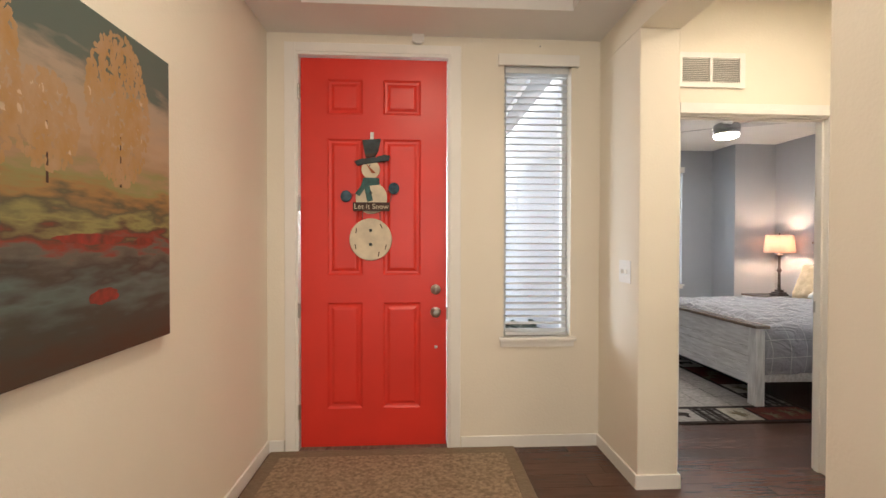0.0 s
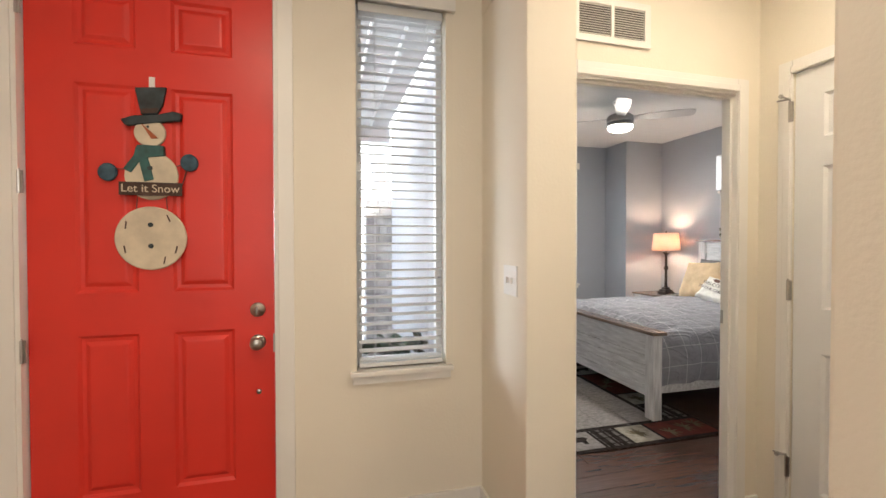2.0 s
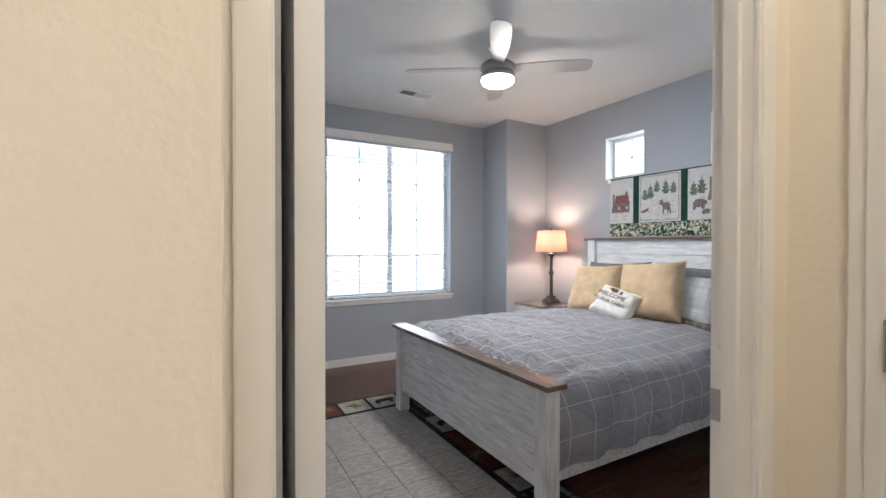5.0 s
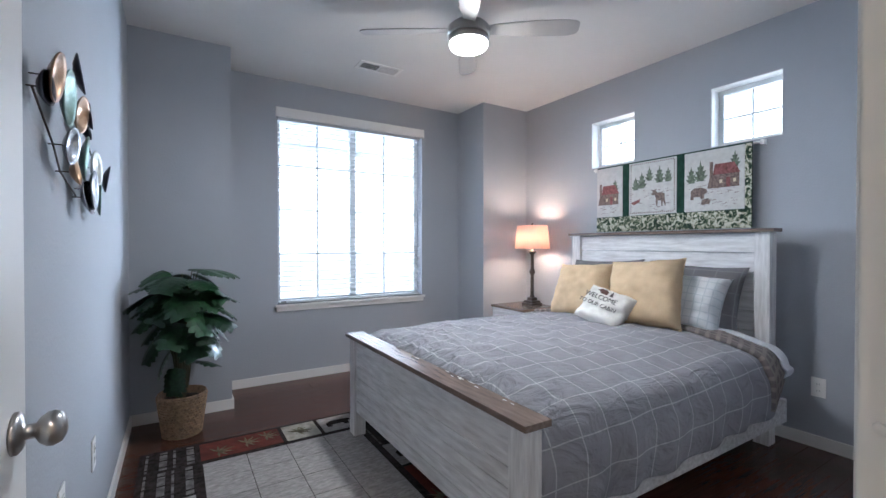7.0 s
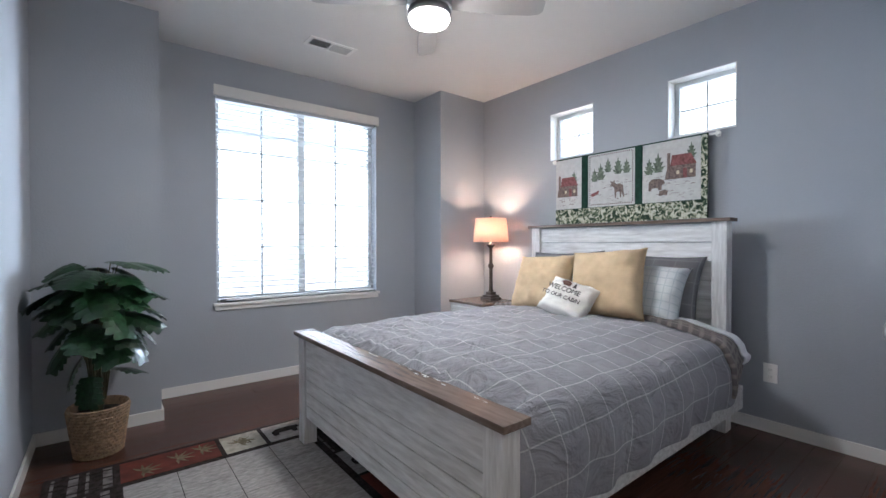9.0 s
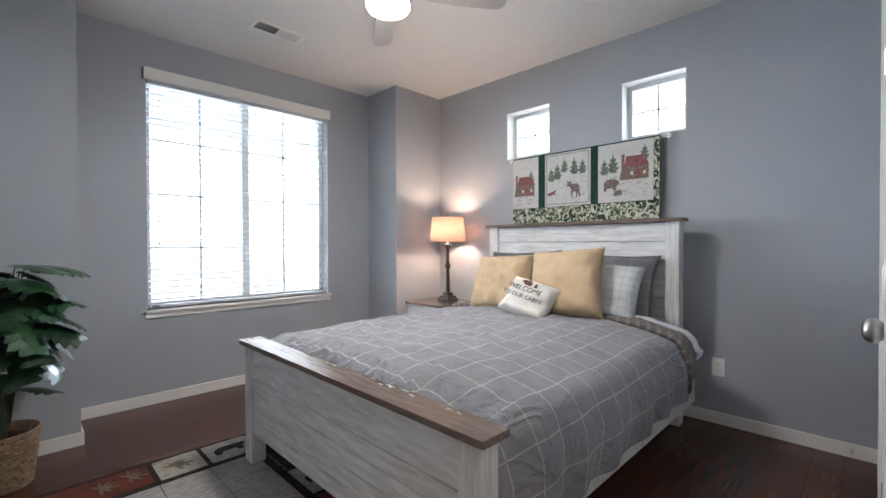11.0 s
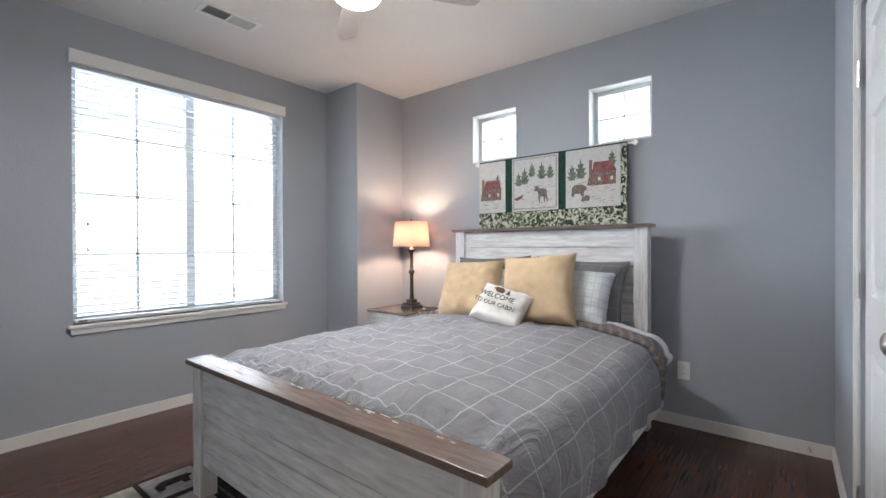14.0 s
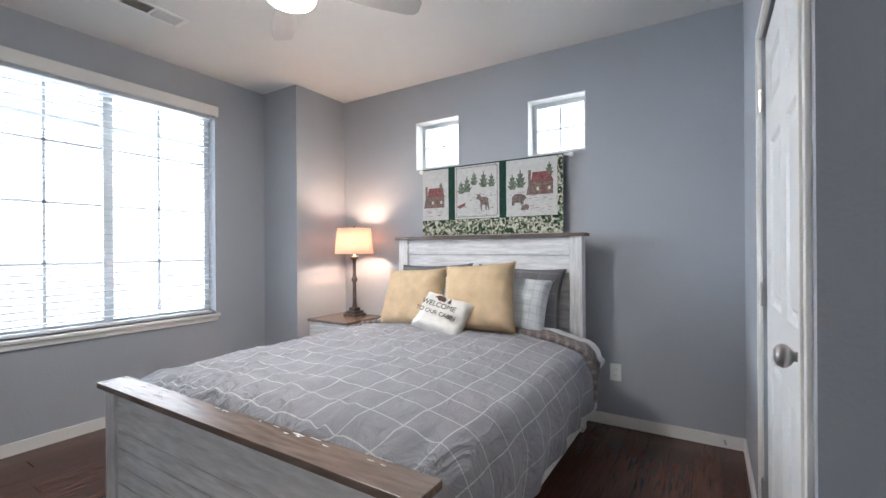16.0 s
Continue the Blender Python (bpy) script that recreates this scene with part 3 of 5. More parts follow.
# ---- windows and blinds ----
def window(name, label, axis, u0, u1, z0, z1, face, depth, cols, rows, mid=False, frame_w=0.04):
    """A vinyl window in its opening. axis 'y': it faces along y and u is x; axis 'x': it faces along x and u is y."""
    win = tagged(new(name), label, "window", kind="structure")

    def bx(bm, a0, a1, d0, d1, c0, c1, bevel=0.002):
        return box(bm, a0, a1, d0, d1, c0, c1, bevel) if axis == "y" else box(bm, d0, d1, a0, a1, c0, c1, bevel)
    f, g = frame_w, 0.009 if mid else 0.006
    a, b = face + depth, face + depth + 0.05
    bm = bmesh.new()
    bx(bm, u0, u0 + f, a, b, z0, z1)
    bx(bm, u1 - f, u1, a, b, z0, z1)
    bx(bm, u0 + f, u1 - f, a, b, z0, z0 + f)
    bx(bm, u0 + f, u1 - f, a, b, z1 - f, z1)
    if mid:
        c = (u0 + u1) / 2
        bx(bm, c - 0.03, c + 0.03, a - 0.005, b, z0 + f, z1 - f)
    part("window_frame", bm, VINYL, win)
    for i in range(1, cols):
        u = u0 + f + (u1 - u0 - 2 * f) * i / cols
        if mid and i * 2 == cols:
            continue
        bm = bmesh.new()
        bx(bm, u - g, u + g, a + 0.018, a + 0.034, z0 + f, z1 - f, 0)
        part("muntin", bm, VINYL, win)
    for i in range(1, rows):
        z = z0 + f + (z1 - z0 - 2 * f) * i / rows
        bm = bmesh.new()
        bx(bm, u0 + f, u1 - f, a + 0.018, a + 0.034, z - g, z + g, 0)
        part("muntin", bm, VINYL, win)
    bm = bmesh.new()
    bx(bm, u0 + f, u1 - f, a + 0.024, a + 0.028, z0 + f, z1 - f, 0)
    pane = part("pane", bm, GLASS, win)
    pane.visible_shadow = False
    return win


window("window_1", "tall narrow entry window with white vinyl frame", "y", WX0, WX1, WZ0, WZ1, YD, 0.085, 1, 1, frame_w=0.03)
window("window_2", "large two-light bedroom window with white grids", "y", VX0, VX1, VZ0, VZ1, BB, 0.10, 4, 4, mid=True)
window("window_3", "small square high window with white grid", "x", S1[0], S1[1], SZ0, SZ1, BR, 0.10, 2, 2)
window("window_4", "small square high window with white grid", "x", S2[0], S2[1], SZ0, SZ1, BR, 0.10, 2, 2)
for s in (S1, S2):
    structure("window_reveal", boxes((BR + 0.002, BR + 0.1, s[0] - 0.001, s[0] + 0.006, SZ0, SZ1), (BR + 0.002, BR + 0.1, s[1] - 0.006, s[1] + 0.001, SZ0, SZ1),
                                     (BR + 0.002, BR + 0.1, s[0] + 0.006, s[1] - 0.006, SZ0 - 0.001, SZ0 + 0.006), (BR + 0.002, BR + 0.1, s[0] + 0.006, s[1] - 0.006, SZ1 - 0.006, SZ1 + 0.001)), TRIM, "white painted window reveal", "trim")


def sill(name, x0, x1, y, z):
    bm = bmesh.new()
    box(bm, x0, x1, y - 0.035, y + 0.09, z - 0.024, z, 0.006)
    box(bm, x0 + 0.01, x1 - 0.01, y - 0.016, y - 0.0005, z - 0.062, z - 0.025, 0.004)
    structure(name, bm, TRIM, "white painted window sill with apron", "window sill")


sill("window_sill_1", WX0 - 0.03, WX1 + 0.03, YD, WZ0)
sill("window_sill_2", VX0 - 0.025, VX1 + 0.025, BB, VZ0)


def blind(label, x0, x1, z0, z1, y, tilt, pitch=0.0445, valance=0.07, over=0.015, ladder=(), depth=0.05):
    ob = thing("window_blind", label, "blind")
    part("valance", boxes((x0 - over, x1 + over, y - 0.075, y - 0.06, z1 - valance, z1), (x0 - over, x0 - over + 0.012, y - 0.06, y - 0.043, z1 - valance, z1), (x1 + over - 0.012, x1 + over, y - 0.06, y - 0.043, z1 - valance, z1), bevel=0.003), TRIM, ob)
    part("head_rail", boxes((x0 + 0.008, x1 - 0.008, y - 0.025, y + 0.025, z1 - 0.10, z1 - 0.06)), BLIND, ob)
    me = None
    z = z1 - 0.12
    while z > z0 + 0.04:
        if me is None:
            bm = bmesh.new()
            rows = []
            for k in range(5):
                v = -depth / 2 + depth * k / 4
                h = 0.003 * (1 - (2 * v / depth) ** 2)
                rows.append([bm.verts.new((x, v, h)) for x in (x0 + 0.010, x1 - 0.010)])
            top = rows
            bot = [[bm.verts.new(w.co - Vector((0, 0, 0.0028))) for w in r] for r in rows]
            for g in (top, bot):
                for r, q in zip(g, g[1:]):
                    bm.faces.new((r[0], r[1], q[1], q[0]))
            for k in (0, 4):
                bm.faces.new((top[k][0], top[k][1], bot[k][1], bot[k][0]))
            for e in (0, 1):
                bm.faces.new([r[e] for r in top] + [r[e] for r in reversed(bot)])
            first = part("slat", bm, BLIND, ob)
            me = first.data
        else:
            first = new("slat", me)
            first.parent = ob
        first.matrix_basis = pose(0, y, z, tilt, 0, 0)
        z -= pitch
    part("bottom_rail", boxes((x0 + 0.010, x1 - 0.010, y - 0.025, y + 0.025, z0 + 0.006, z0 + 0.026), bevel=0.003), BLIND, ob)
    for lx in ladder:
        bm = bmesh.new()
        for dy in (-0.026, 0.026):
            rod(bm, (lx, y + dy, z0 + 0.02), (lx, y + dy, z1 - 0.1), 0.0009, n=4)
        part("ladder_cord", bm, BLIND, ob)
    return ob


b1 = blind("white faux-wood horizontal blind, slats open, entry window", WX0 + 0.004, WX1 - 0.004, WZ0, 2.475, YD + 0.045, 6, pitch=0.0425, over=0.045, ladder=(WX0 + 0.09, WX1 - 0.09))
part("cord_tassel", boxes((WX1 - 0.055, WX1 - 0.04, YD + 0.008, YD + 0.018, 1.12, 1.16), bevel=0.003), BLIND, b1)
b2 = blind("wide white faux-wood horizontal blind, slats open, bedroom window", VX0 + 0.004, VX1 - 0.004, VZ0, 2.436, BB + 0.045, 4, over=0.02, ladder=(VX0 + 0.2, (VX0 + VX1) / 2 - 0.05, (VX0 + VX1) / 2 + 0.05, VX1 - 0.2), valance=0.085)
rr = bmesh.new()
rod(rr, (VX0 + 0.08, BB + 0.012, 1.32), (VX0 + 0.08, BB + 0.012, 2.3), 0.001, n=4)
part("pull_cord", rr, BLIND, b2)
for z in (1.16, 1.32):
    part("cord_tassel", lathe([(0, 0.03), (0.004, 0.028), (0.007, 0.004), (0.005, 0), (0, 0)], 10, Matrix.Translation((VX0 + 0.08, BB + 0.012, z))), BARN, b2)
part("maker_label", boxes((VX0 + 0.03, VX0 + 0.075, BB + 0.017, BB + 0.0195, VZ0 + 0.010, VZ0 + 0.024)), SHADOWGREY, b2)

# ---- entry things ----
sw = thing("light_switch", "cream double rocker light switch on the short wall", "switch")
part("cover_plate", boxes((XS - 0.006, XS, 2.02, 2.15, 1.075, 1.20), bevel=0.002), PLASTIC, sw)
for y in (2.062, 2.108):
    part("toggle", boxes((XS - 0.016, XS - 0.004, y - 0.005, y + 0.005, 1.126, 1.150), bevel=0.002), PLASTIC, sw)

sensor = thing("door_sensor", "small white alarm sensor above the front door", "sensor")
part("housing", boxes((-0.175, -0.10, YD - 0.034, YD - 0.012, 2.535, 2.58), bevel=0.004), PLASTIC, sensor)
part("foot", boxes((-0.16, -0.115, YD - 0.030, YD - 0.012, 2.525, 2.536), bevel=0.003), PLASTIC, sensor)
tagged(mesh_object("wall_hook", rod(bmesh.new(), (0.63, YD, 2.535), (0.63, YD - 0.02, 2.53), 0.004), STEEL), "tiny nail in the cream wall", "nail")


def grille(label, x0, x1, z0, z1, y):
    g = thing("return_air_grille", label, "vent")
    part("backing", boxes((x0 + 0.02, x1 - 0.02, y - 0.002, y - 0.0005, z0 + 0.02, z1 - 0.02)), SHADOWGREY, g)
    c = (x0 + x1) / 2
    part("frame", boxes((x0, x1, y - 0.012, y - 0.003, z0, z0 + 0.028), (x0, x1, y - 0.012, y - 0.003, z1 - 0.028, z1), (x0, x0 + 0.03, y - 0.012, y - 0.003, z0 + 0.028, z1 - 0.028),
                        (x1 - 0.03, x1, y - 0.012, y - 0.003, z0 + 0.028, z1 - 0.028), (c - 0.008, c + 0.008, y - 0.012, y - 0.003, z0 + 0.028, z1 - 0.028)), TRIM, g)
    n = 13
    for a, b in ((x0 + 0.03, c - 0.008), (c + 0.008, x1 - 0.03)):
        for i in range(n):
            z = z0 + 0.034 + (z1 - z0 - 0.068) * i / (n - 1)
            bm = bmesh.new()
            box(bm, a, b, -0.008, 0.008, -0.001, 0.001, turn=Matrix.Translation((0, y - 0.009, z)) @ Euler((radians(40), 0, 0)).to_matrix().to_4x4())
            part("slat", bm, TRIM, g)
    return g


grille("cream metal return air grille above the doorway", 1.262, 1.645, 2.142, 2.33, YH)


TREES = ((1.09, 1.685, 0.135, 0.225), (0.835, 1.585, 0.095, 0.12), (0.68, 1.67, 0.085, 0.235), (0.46, 1.60, 0.10, 0.15), (0.22, 1.67, 0.11, 0.22), (-0.06, 1.62, 0.10, 0.17))


def painting():
    """A wide landscape canvas: dark sky, golden poplars, meadow bands, red flowers, still water."""
    ob = thing("canvas_painting", "large unframed canvas of golden poplars over dark water", "painting")
    y0, y1, z0, z1, x = -0.25, 1.342, 0.965, 1.93, XL
    paint = bpy.data.materials.new("oil_painted_landscape")
    n, l, b = nodes_of(paint)
    b.inputs["Roughness"].default_value = 0.5
    co, sep = n.new("ShaderNodeTexCoord"), n.new("ShaderNodeSeparateXYZ")
    mp = n.new("ShaderNodeMapping")
    mp.inputs["Scale"].default_value = (1, 1.5, 6)
    no = n.new("ShaderNodeTexNoise")
    no.inputs["Scale"].default_value, no.inputs["Detail"].default_value = 5, 8
    l.new(co.outputs["Object"], mp.inputs["Vector"])
    l.new(mp.outputs["Vector"], no.inputs["Vector"])
    l.new(co.outputs["Object"], sep.inputs[0])
    wob = n.new("ShaderNodeMath")
    wob.operation = "MULTIPLY_ADD"
    wob.inputs[1].default_value, wob.inputs[2].default_value = 0.22, -0.11
    l.new(no.outputs["Fac"], wob.inputs[0])
    ad = n.new("ShaderNodeMath")
    l.new(sep.outputs["Z"], ad.inputs[0])
    l.new(wob.outputs[0], ad.inputs[1])
    mr = n.new("ShaderNodeMapRange")
    mr.inputs["From Min"].default_value, mr.inputs["From Max"].default_value = z0, z1
    l.new(ad.outputs[0], mr.inputs["Value"])
    cr = n.new("ShaderNodeValToRGB")
    e = cr.color_ramp.elements
    e[0].position, e[0].color = 0.0, (0.065, 0.035, 0.022, 1)
    e[1].position, e[1].color = 1.0, (0.085, 0.115, 0.10, 1)
    for p, c in ((0.12, (0.05, 0.05, 0.04)), (0.2, (0.10, 0.13, 0.12)), (0.26, (0.055, 0.045, 0.035)), (0.31, (0.12, 0.11, 0.09)), (0.335, (0.23, 0.035, 0.02)), (0.36, (0.09, 0.05, 0.03)),
                 (0.40, (0.26, 0.24, 0.09)), (0.44, (0.10, 0.085, 0.05)), (0.48, (0.30, 0.17, 0.06)), (0.52, (0.24, 0.23, 0.09)), (0.57, (0.34, 0.22, 0.13)), (0.66, (0.42, 0.29, 0.19)), (0.78, (0.36, 0.28, 0.21)), (0.86, (0.09, 0.115, 0.10))):
        k = e.new(p)
        k.color = (*c, 1)
    l.new(mr.outputs["Result"], cr.inputs["Fac"])
    l.new(cr.outputs["Color"], b.inputs["Base Color"])
    bp = n.new("ShaderNodeBump")
    bp.inputs["Strength"].default_value = 0.25
    l.new(no.outputs["Fac"], bp.inputs["Height"])
    l.new(bp.outputs["Normal"], b.inputs["Normal"])
    part("canvas", boxes((x + 0.006, x + 0.038, y0, y1, z0, z1), bevel=0.003), paint, ob)
    gold = mat("golden_foliage_paint", (0.36, 0.20, 0.065), 0.55, second=(0.42, 0.28, 0.17), scale=22, stretch=(1, 1, 0.6), bump=0.2, bump_scale=60)
    red = mat("red_flower_paint", (0.28, 0.03, 0.02), 0.55, second=(0.12, 0.03, 0.02), scale=40)
    rng = random.Random(5)

    def blot(name, cy, cz, ry, rz, material, k):
        pts = []
        for i in range(26):
            a = 2 * math.pi * i / 26
            q = 1 + rng.uniform(-0.16, 0.16)
            pts.append((ry * q * math.cos(a), max(rz * q * math.sin(a), z0 + 0.01 - cz)))
            pts[-1] = (max(y0 + 0.01 - cy, min(y1 - 0.01 - cy, pts[-1][0])), min(pts[-1][1], z1 - 0.012 - cz))
        part(name, plate(pts, 0.0006 + 0.0002 * k, Matrix.Translation((x + 0.0378, cy, cz)) @ Euler((0, 0, radians(90))).to_matrix().to_4x4()), material, ob)
    pale = mat("pale_blossom_paint", (0.56, 0.42, 0.30), 0.55, vary=0.1, scale=30)
    for cy, cz, ry, rz in TREES:
        for material, count in ((gold, int(9000 * ry * rz * 4)), (pale, 9)):
            bm = bmesh.new()
            for _ in range(count):
                a, q = rng.uniform(0, 2 * math.pi), math.sqrt(rng.random())
                py, pz = cy + ry * q * math.cos(a), cz + rz * q * math.sin(a)
                w, h = rng.uniform(0.004, 0.010), rng.uniform(0.006, 0.015)
                if pz + h > z1 - 0.004 or py + w > y1 - 0.004 or pz < z0 + 0.45:
                    continue
                d = x + 0.0382 + rng.uniform(0, 0.0014)
                t = rng.uniform(-0.5, 0.5)
                bm.faces.new([bm.verts.new((d, py + w * math.cos(b + t), pz + h * math.sin(b))) for b in (0, 0.9, 1.9, 3.1, 4.0, 5.3)])
            tagged(part("foliage_daub", bm, material, ob), kind="stuff")
        part("trunk_stroke", plate([(-0.003, -0.06), (0.004, -0.06), (0.002, 0.09), (-0.001, 0.09)], 0.001, Matrix.Translation((x + 0.0378, cy, cz - rz * 0.75)) @ Euler((0, 0, radians(90))).to_matrix().to_4x4()), SIGNB, ob)
    for k, (cy, cz, ry, rz) in enumerate(((1.02, 1.14, 0.06, 0.022), (0.6, 1.12, 0.1, 0.02), (1.2, 1.295, 0.05, 0.013), (0.98, 1.30, 0.12, 0.016))):
        blot("flower_stroke", cy, cz, ry, rz, red, k)
    return ob


painting()


def snowman():
    ob = thing("snowman_sign", "painted wooden snowman door hanging with let it snow board", "door hanging")
    y = YD + 0.028
    base = Matrix.Translation((0, y, 0))
    part("hook", boxes((-0.436, -0.414, y - 0.006, y - 0.002, 1.93, 1.985), bevel=0.001), PLASTIC, ob)
    part("hat", plate([(-0.485, 1.935), (-0.37, 1.945), (-0.385, 1.868), (-0.405, 1.832), (-0.462, 1.826), (-0.472, 1.865)], 0.014, base, 0.002), HATB, ob)
    part("hat_brim", plate([(-0.535, 1.80), (-0.49, 1.818), (-0.40, 1.828), (-0.345, 1.845), (-0.312, 1.838), (-0.318, 1.808), (-0.37, 1.80), (-0.46, 1.785), (-0.515, 1.775)], 0.022, base, 0.003), HATB, ob)
    part("hat_band", plate([(-0.462, 1.828), (-0.405, 1.836), (-0.398, 1.856), (-0.466, 1.848)], 0.017, base), SIGNB, ob)
    part("head", plate(oval(0.058, 0.058, 28, -0.432, 1.752), 0.016, base, 0.003), SNOWW, ob)
    part("nose", plate([(-0.462, 1.79), (-0.412, 1.742), (-0.40, 1.73), (-0.425, 1.728)], 0.02, base), CARROT, ob)
    part("chest", plate(oval(0.098, 0.10, 32, -0.428, 1.575), 0.014, base, 0.003), SNOWW, ob)
    part("scarf", plate([(-0.478, 1.70), (-0.38, 1.70), (-0.378, 1.658), (-0.44, 1.65), (-0.418, 1.56), (-0.452, 1.55), (-0.47, 1.632), (-0.50, 1.585), (-0.528, 1.60), (-0.49, 1.655)], 0.021, base, 0.002), TEAL, ob)
    part("body_disc", plate(oval(0.132, 0.132, 44, -0.432, 1.316), 0.016, base, 0.004), SNOWW, ob)
    for z in (1.606, 1.372, 1.284):
        part("button", lathe([(0, 0), (0.010, 0), (0.009, 0.005), (0, 0.006)], 14, Matrix.Translation((-0.432, y - 0.016, z)) @ Euler((radians(90), 0, 0)).to_matrix().to_4x4()), HATB, ob)
    for cx, cz in ((-0.585, 1.585), (-0.288, 1.635)):
        part("mitten", plate(oval(0.034, 0.037, 18, cx, cz), 0.018, base, 0.004), MITTEN, ob)
    for p, q in (((-0.51, 1.60), (-0.56, 1.60)), ((-0.345, 1.615), (-0.31, 1.63)), ((-0.30, 1.60), (-0.32, 1.53)), ((-0.482, 1.49), (-0.487, 1.42)), ((-0.377, 1.49), (-0.372, 1.42))):
        part("wire", rod(bmesh.new(), (p[0], y - 0.006, p[1]), (q[0], y - 0.006, q[1]), 0.0018, n=6), PEWTER, ob)
    part("sign_board", boxes((-0.54, -0.312, y - 0.030, y - 0.021, 1.492, 1.546), bevel=0.002), SIGNB, ob)
    lettering("sign_letters", "Let it Snow", 0.046, Matrix.Translation((-0.426, y - 0.0305, 1.519)) @ Euler((radians(90), 0, 0)).to_matrix().to_4x4(), SNOWW, ob)
    part("eye", plate(oval(0.005, 0.006, 10, -0.438, 1.776), 0.0175, base), HATB, ob)
    rng = random.Random(3)
    for a in (0.9, 2.6, 3.6, 5.2, 5.8):
        cx, cz = -0.432 + 0.105 * math.cos(a), 1.316 + 0.105 * math.sin(a)
        part("scratch", plate([(-0.003, -0.016), (0.003, -0.014), (0.004, 0.014), (-0.002, 0.018)], 0.0006, Matrix.Translation((cx, y - 0.0158, cz)) @ Euler((0, rng.uniform(-0.8, 0.8), 0)).to_matrix().to_4x4()), SIGNB, ob)


snowman()

mat_rug = thing("entry_rug", "tan woven jute rug with plain border before the door", "rug")
RX0, RX1, RY0, RY1 = -1.035, 0.47, -0.2, 2.425
part("weave", boxes((RX0 + 0.075, RX1 - 0.075, RY0 + 0.075, RY1 - 0.075, 0.0, 0.009)), JUTE, mat_rug)
part("border", boxes((RX0, RX1, RY1 - 0.075, RY1, 0, 0.0105), (RX0, RX1, RY0, RY0 + 0.075, 0, 0.0105), (RX0, RX0 + 0.075, RY0 + 0.075, RY1 - 0.075, 0, 0.0105), (RX1 - 0.075, RX1, RY0 + 0.075, RY1 - 0.075, 0, 0.0105), bevel=0.002), JUTEB, mat_rug)

# unseen rims for the assumed hall lamp and the added entry lamp, above view
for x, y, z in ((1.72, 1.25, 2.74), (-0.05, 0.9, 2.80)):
    cl = thing("ceiling_light", "round white ceiling light rim, unseen, added above the view", "light", group="entry ceiling lights")
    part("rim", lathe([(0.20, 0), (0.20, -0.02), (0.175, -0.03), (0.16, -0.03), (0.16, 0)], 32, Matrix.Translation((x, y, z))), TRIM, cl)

# ---- bedroom: bed ----
FX0, FX1, BY0, BY1 = 2.525, 2.60, 2.965, 4.655
HX0, HX1 = 4.63, 4.70
bed = thing("bed", "whitewashed plank bed frame with brown wood caps", "bed")
for y0, y1 in ((BY0 + 0.02, BY0 + 0.105), (BY1 - 0.105, BY1 - 0.02)):
    part("foot_post", boxes((FX0, FX1, y0, y1, 0, 0.6255), bevel=0.004), WASH_V, bed)
    part("head_post", boxes((HX0 - 0.02, HX1, y0 + (0.13 if y0 < 4 else 0.0) , y1 + (0.13 if y0 < 4 else 0.0), 0, 1.30), bevel=0.004), WASH_V, bed)
z = 0.160
for h in (0.074, 0.075, 0.074, 0.075, 0.168):
    part("foot_plank", boxes((FX0 + 0.012, FX1 - 0.012, BY0 + 0.105, BY1 - 0.105, z + 0.002, z + h - 0.002), bevel=0.004), WASH, bed)
    z += h
part("foot_backing", boxes((FX0 + 0.022, FX1 - 0.022, BY0 + 0.105, BY1 - 0.105, 0.165, 0.622)), BARN, bed)
part("foot_cap", boxes((FX0 - 0.022, FX1 + 0.02, BY0 - 0.005, BY1 + 0.005, 0.626, 0.650), bevel=0.003), BARN, bed, "worn brown wood cap")
rng = random.Random(31)
bm = bmesh.new()
for i in range(15):
    cx, cy = FX1 + 0.012 - abs(rng.gauss(0, 0.012)), rng.uniform(3.12, 3.98)
    rx, ry = rng.uniform(0.001, 0.004), rng.uniform(0.006, 0.028)
    f = bm.faces.new([bm.verts.new((cx + rx * rng.uniform(0.6, 1.2) * math.cos(k * 0.785), cy + ry * rng.uniform(0.5, 1.2) * math.sin(k * 0.785), 0.6502)) for k in range(8)])
    up = bmesh.ops.extrude_face_region(bm, geom=[f])
    bmesh.ops.translate(bm, vec=(0, 0, 0.0006), verts=[v for v in up["geom"] if isinstance(v, bmesh.types.BMVert)])
tagged(part("worn_paint", bm, WASH, bed), kind="stuff")
for i in range(8):
    z = 0.32 + i * 0.122
    part("head_plank", boxes((HX0, HX1 - 0.012, BY0 + 0.235, BY1 - 0.105, z + 0.001, min(z + 0.118, 1.297)), bevel=0.004), WASH, bed)
part("head_cap", boxes((HX0 - 0.045, HX1 + 0.012, BY0 + 0.125, BY1 + 0.005, 1.30, 1.322), bevel=0.003), BARN, bed, "brown wood cap")
for y in (BY0 + 0.06, BY1 - 0.085):
    part("side_rail", boxes((FX1, HX0 - 0.02, y, y + 0.025, 0.185, 0.32), bevel=0.003), WASH, bed)
for x in (3.1, 3.6, 4.1):
    part("slat", boxes((x - 0.04, x + 0.04, BY0 + 0.09, BY1 - 0.09, 0.26, 0.28)), BARN, bed)

tagged(smooth(mesh_object("mattress", boxes((2.63, 4.61, 3.07, 4.57, 0.282, 0.58), bevel=0.05), SHEET)), "pale sheeted mattress on the bed frame", "mattress")


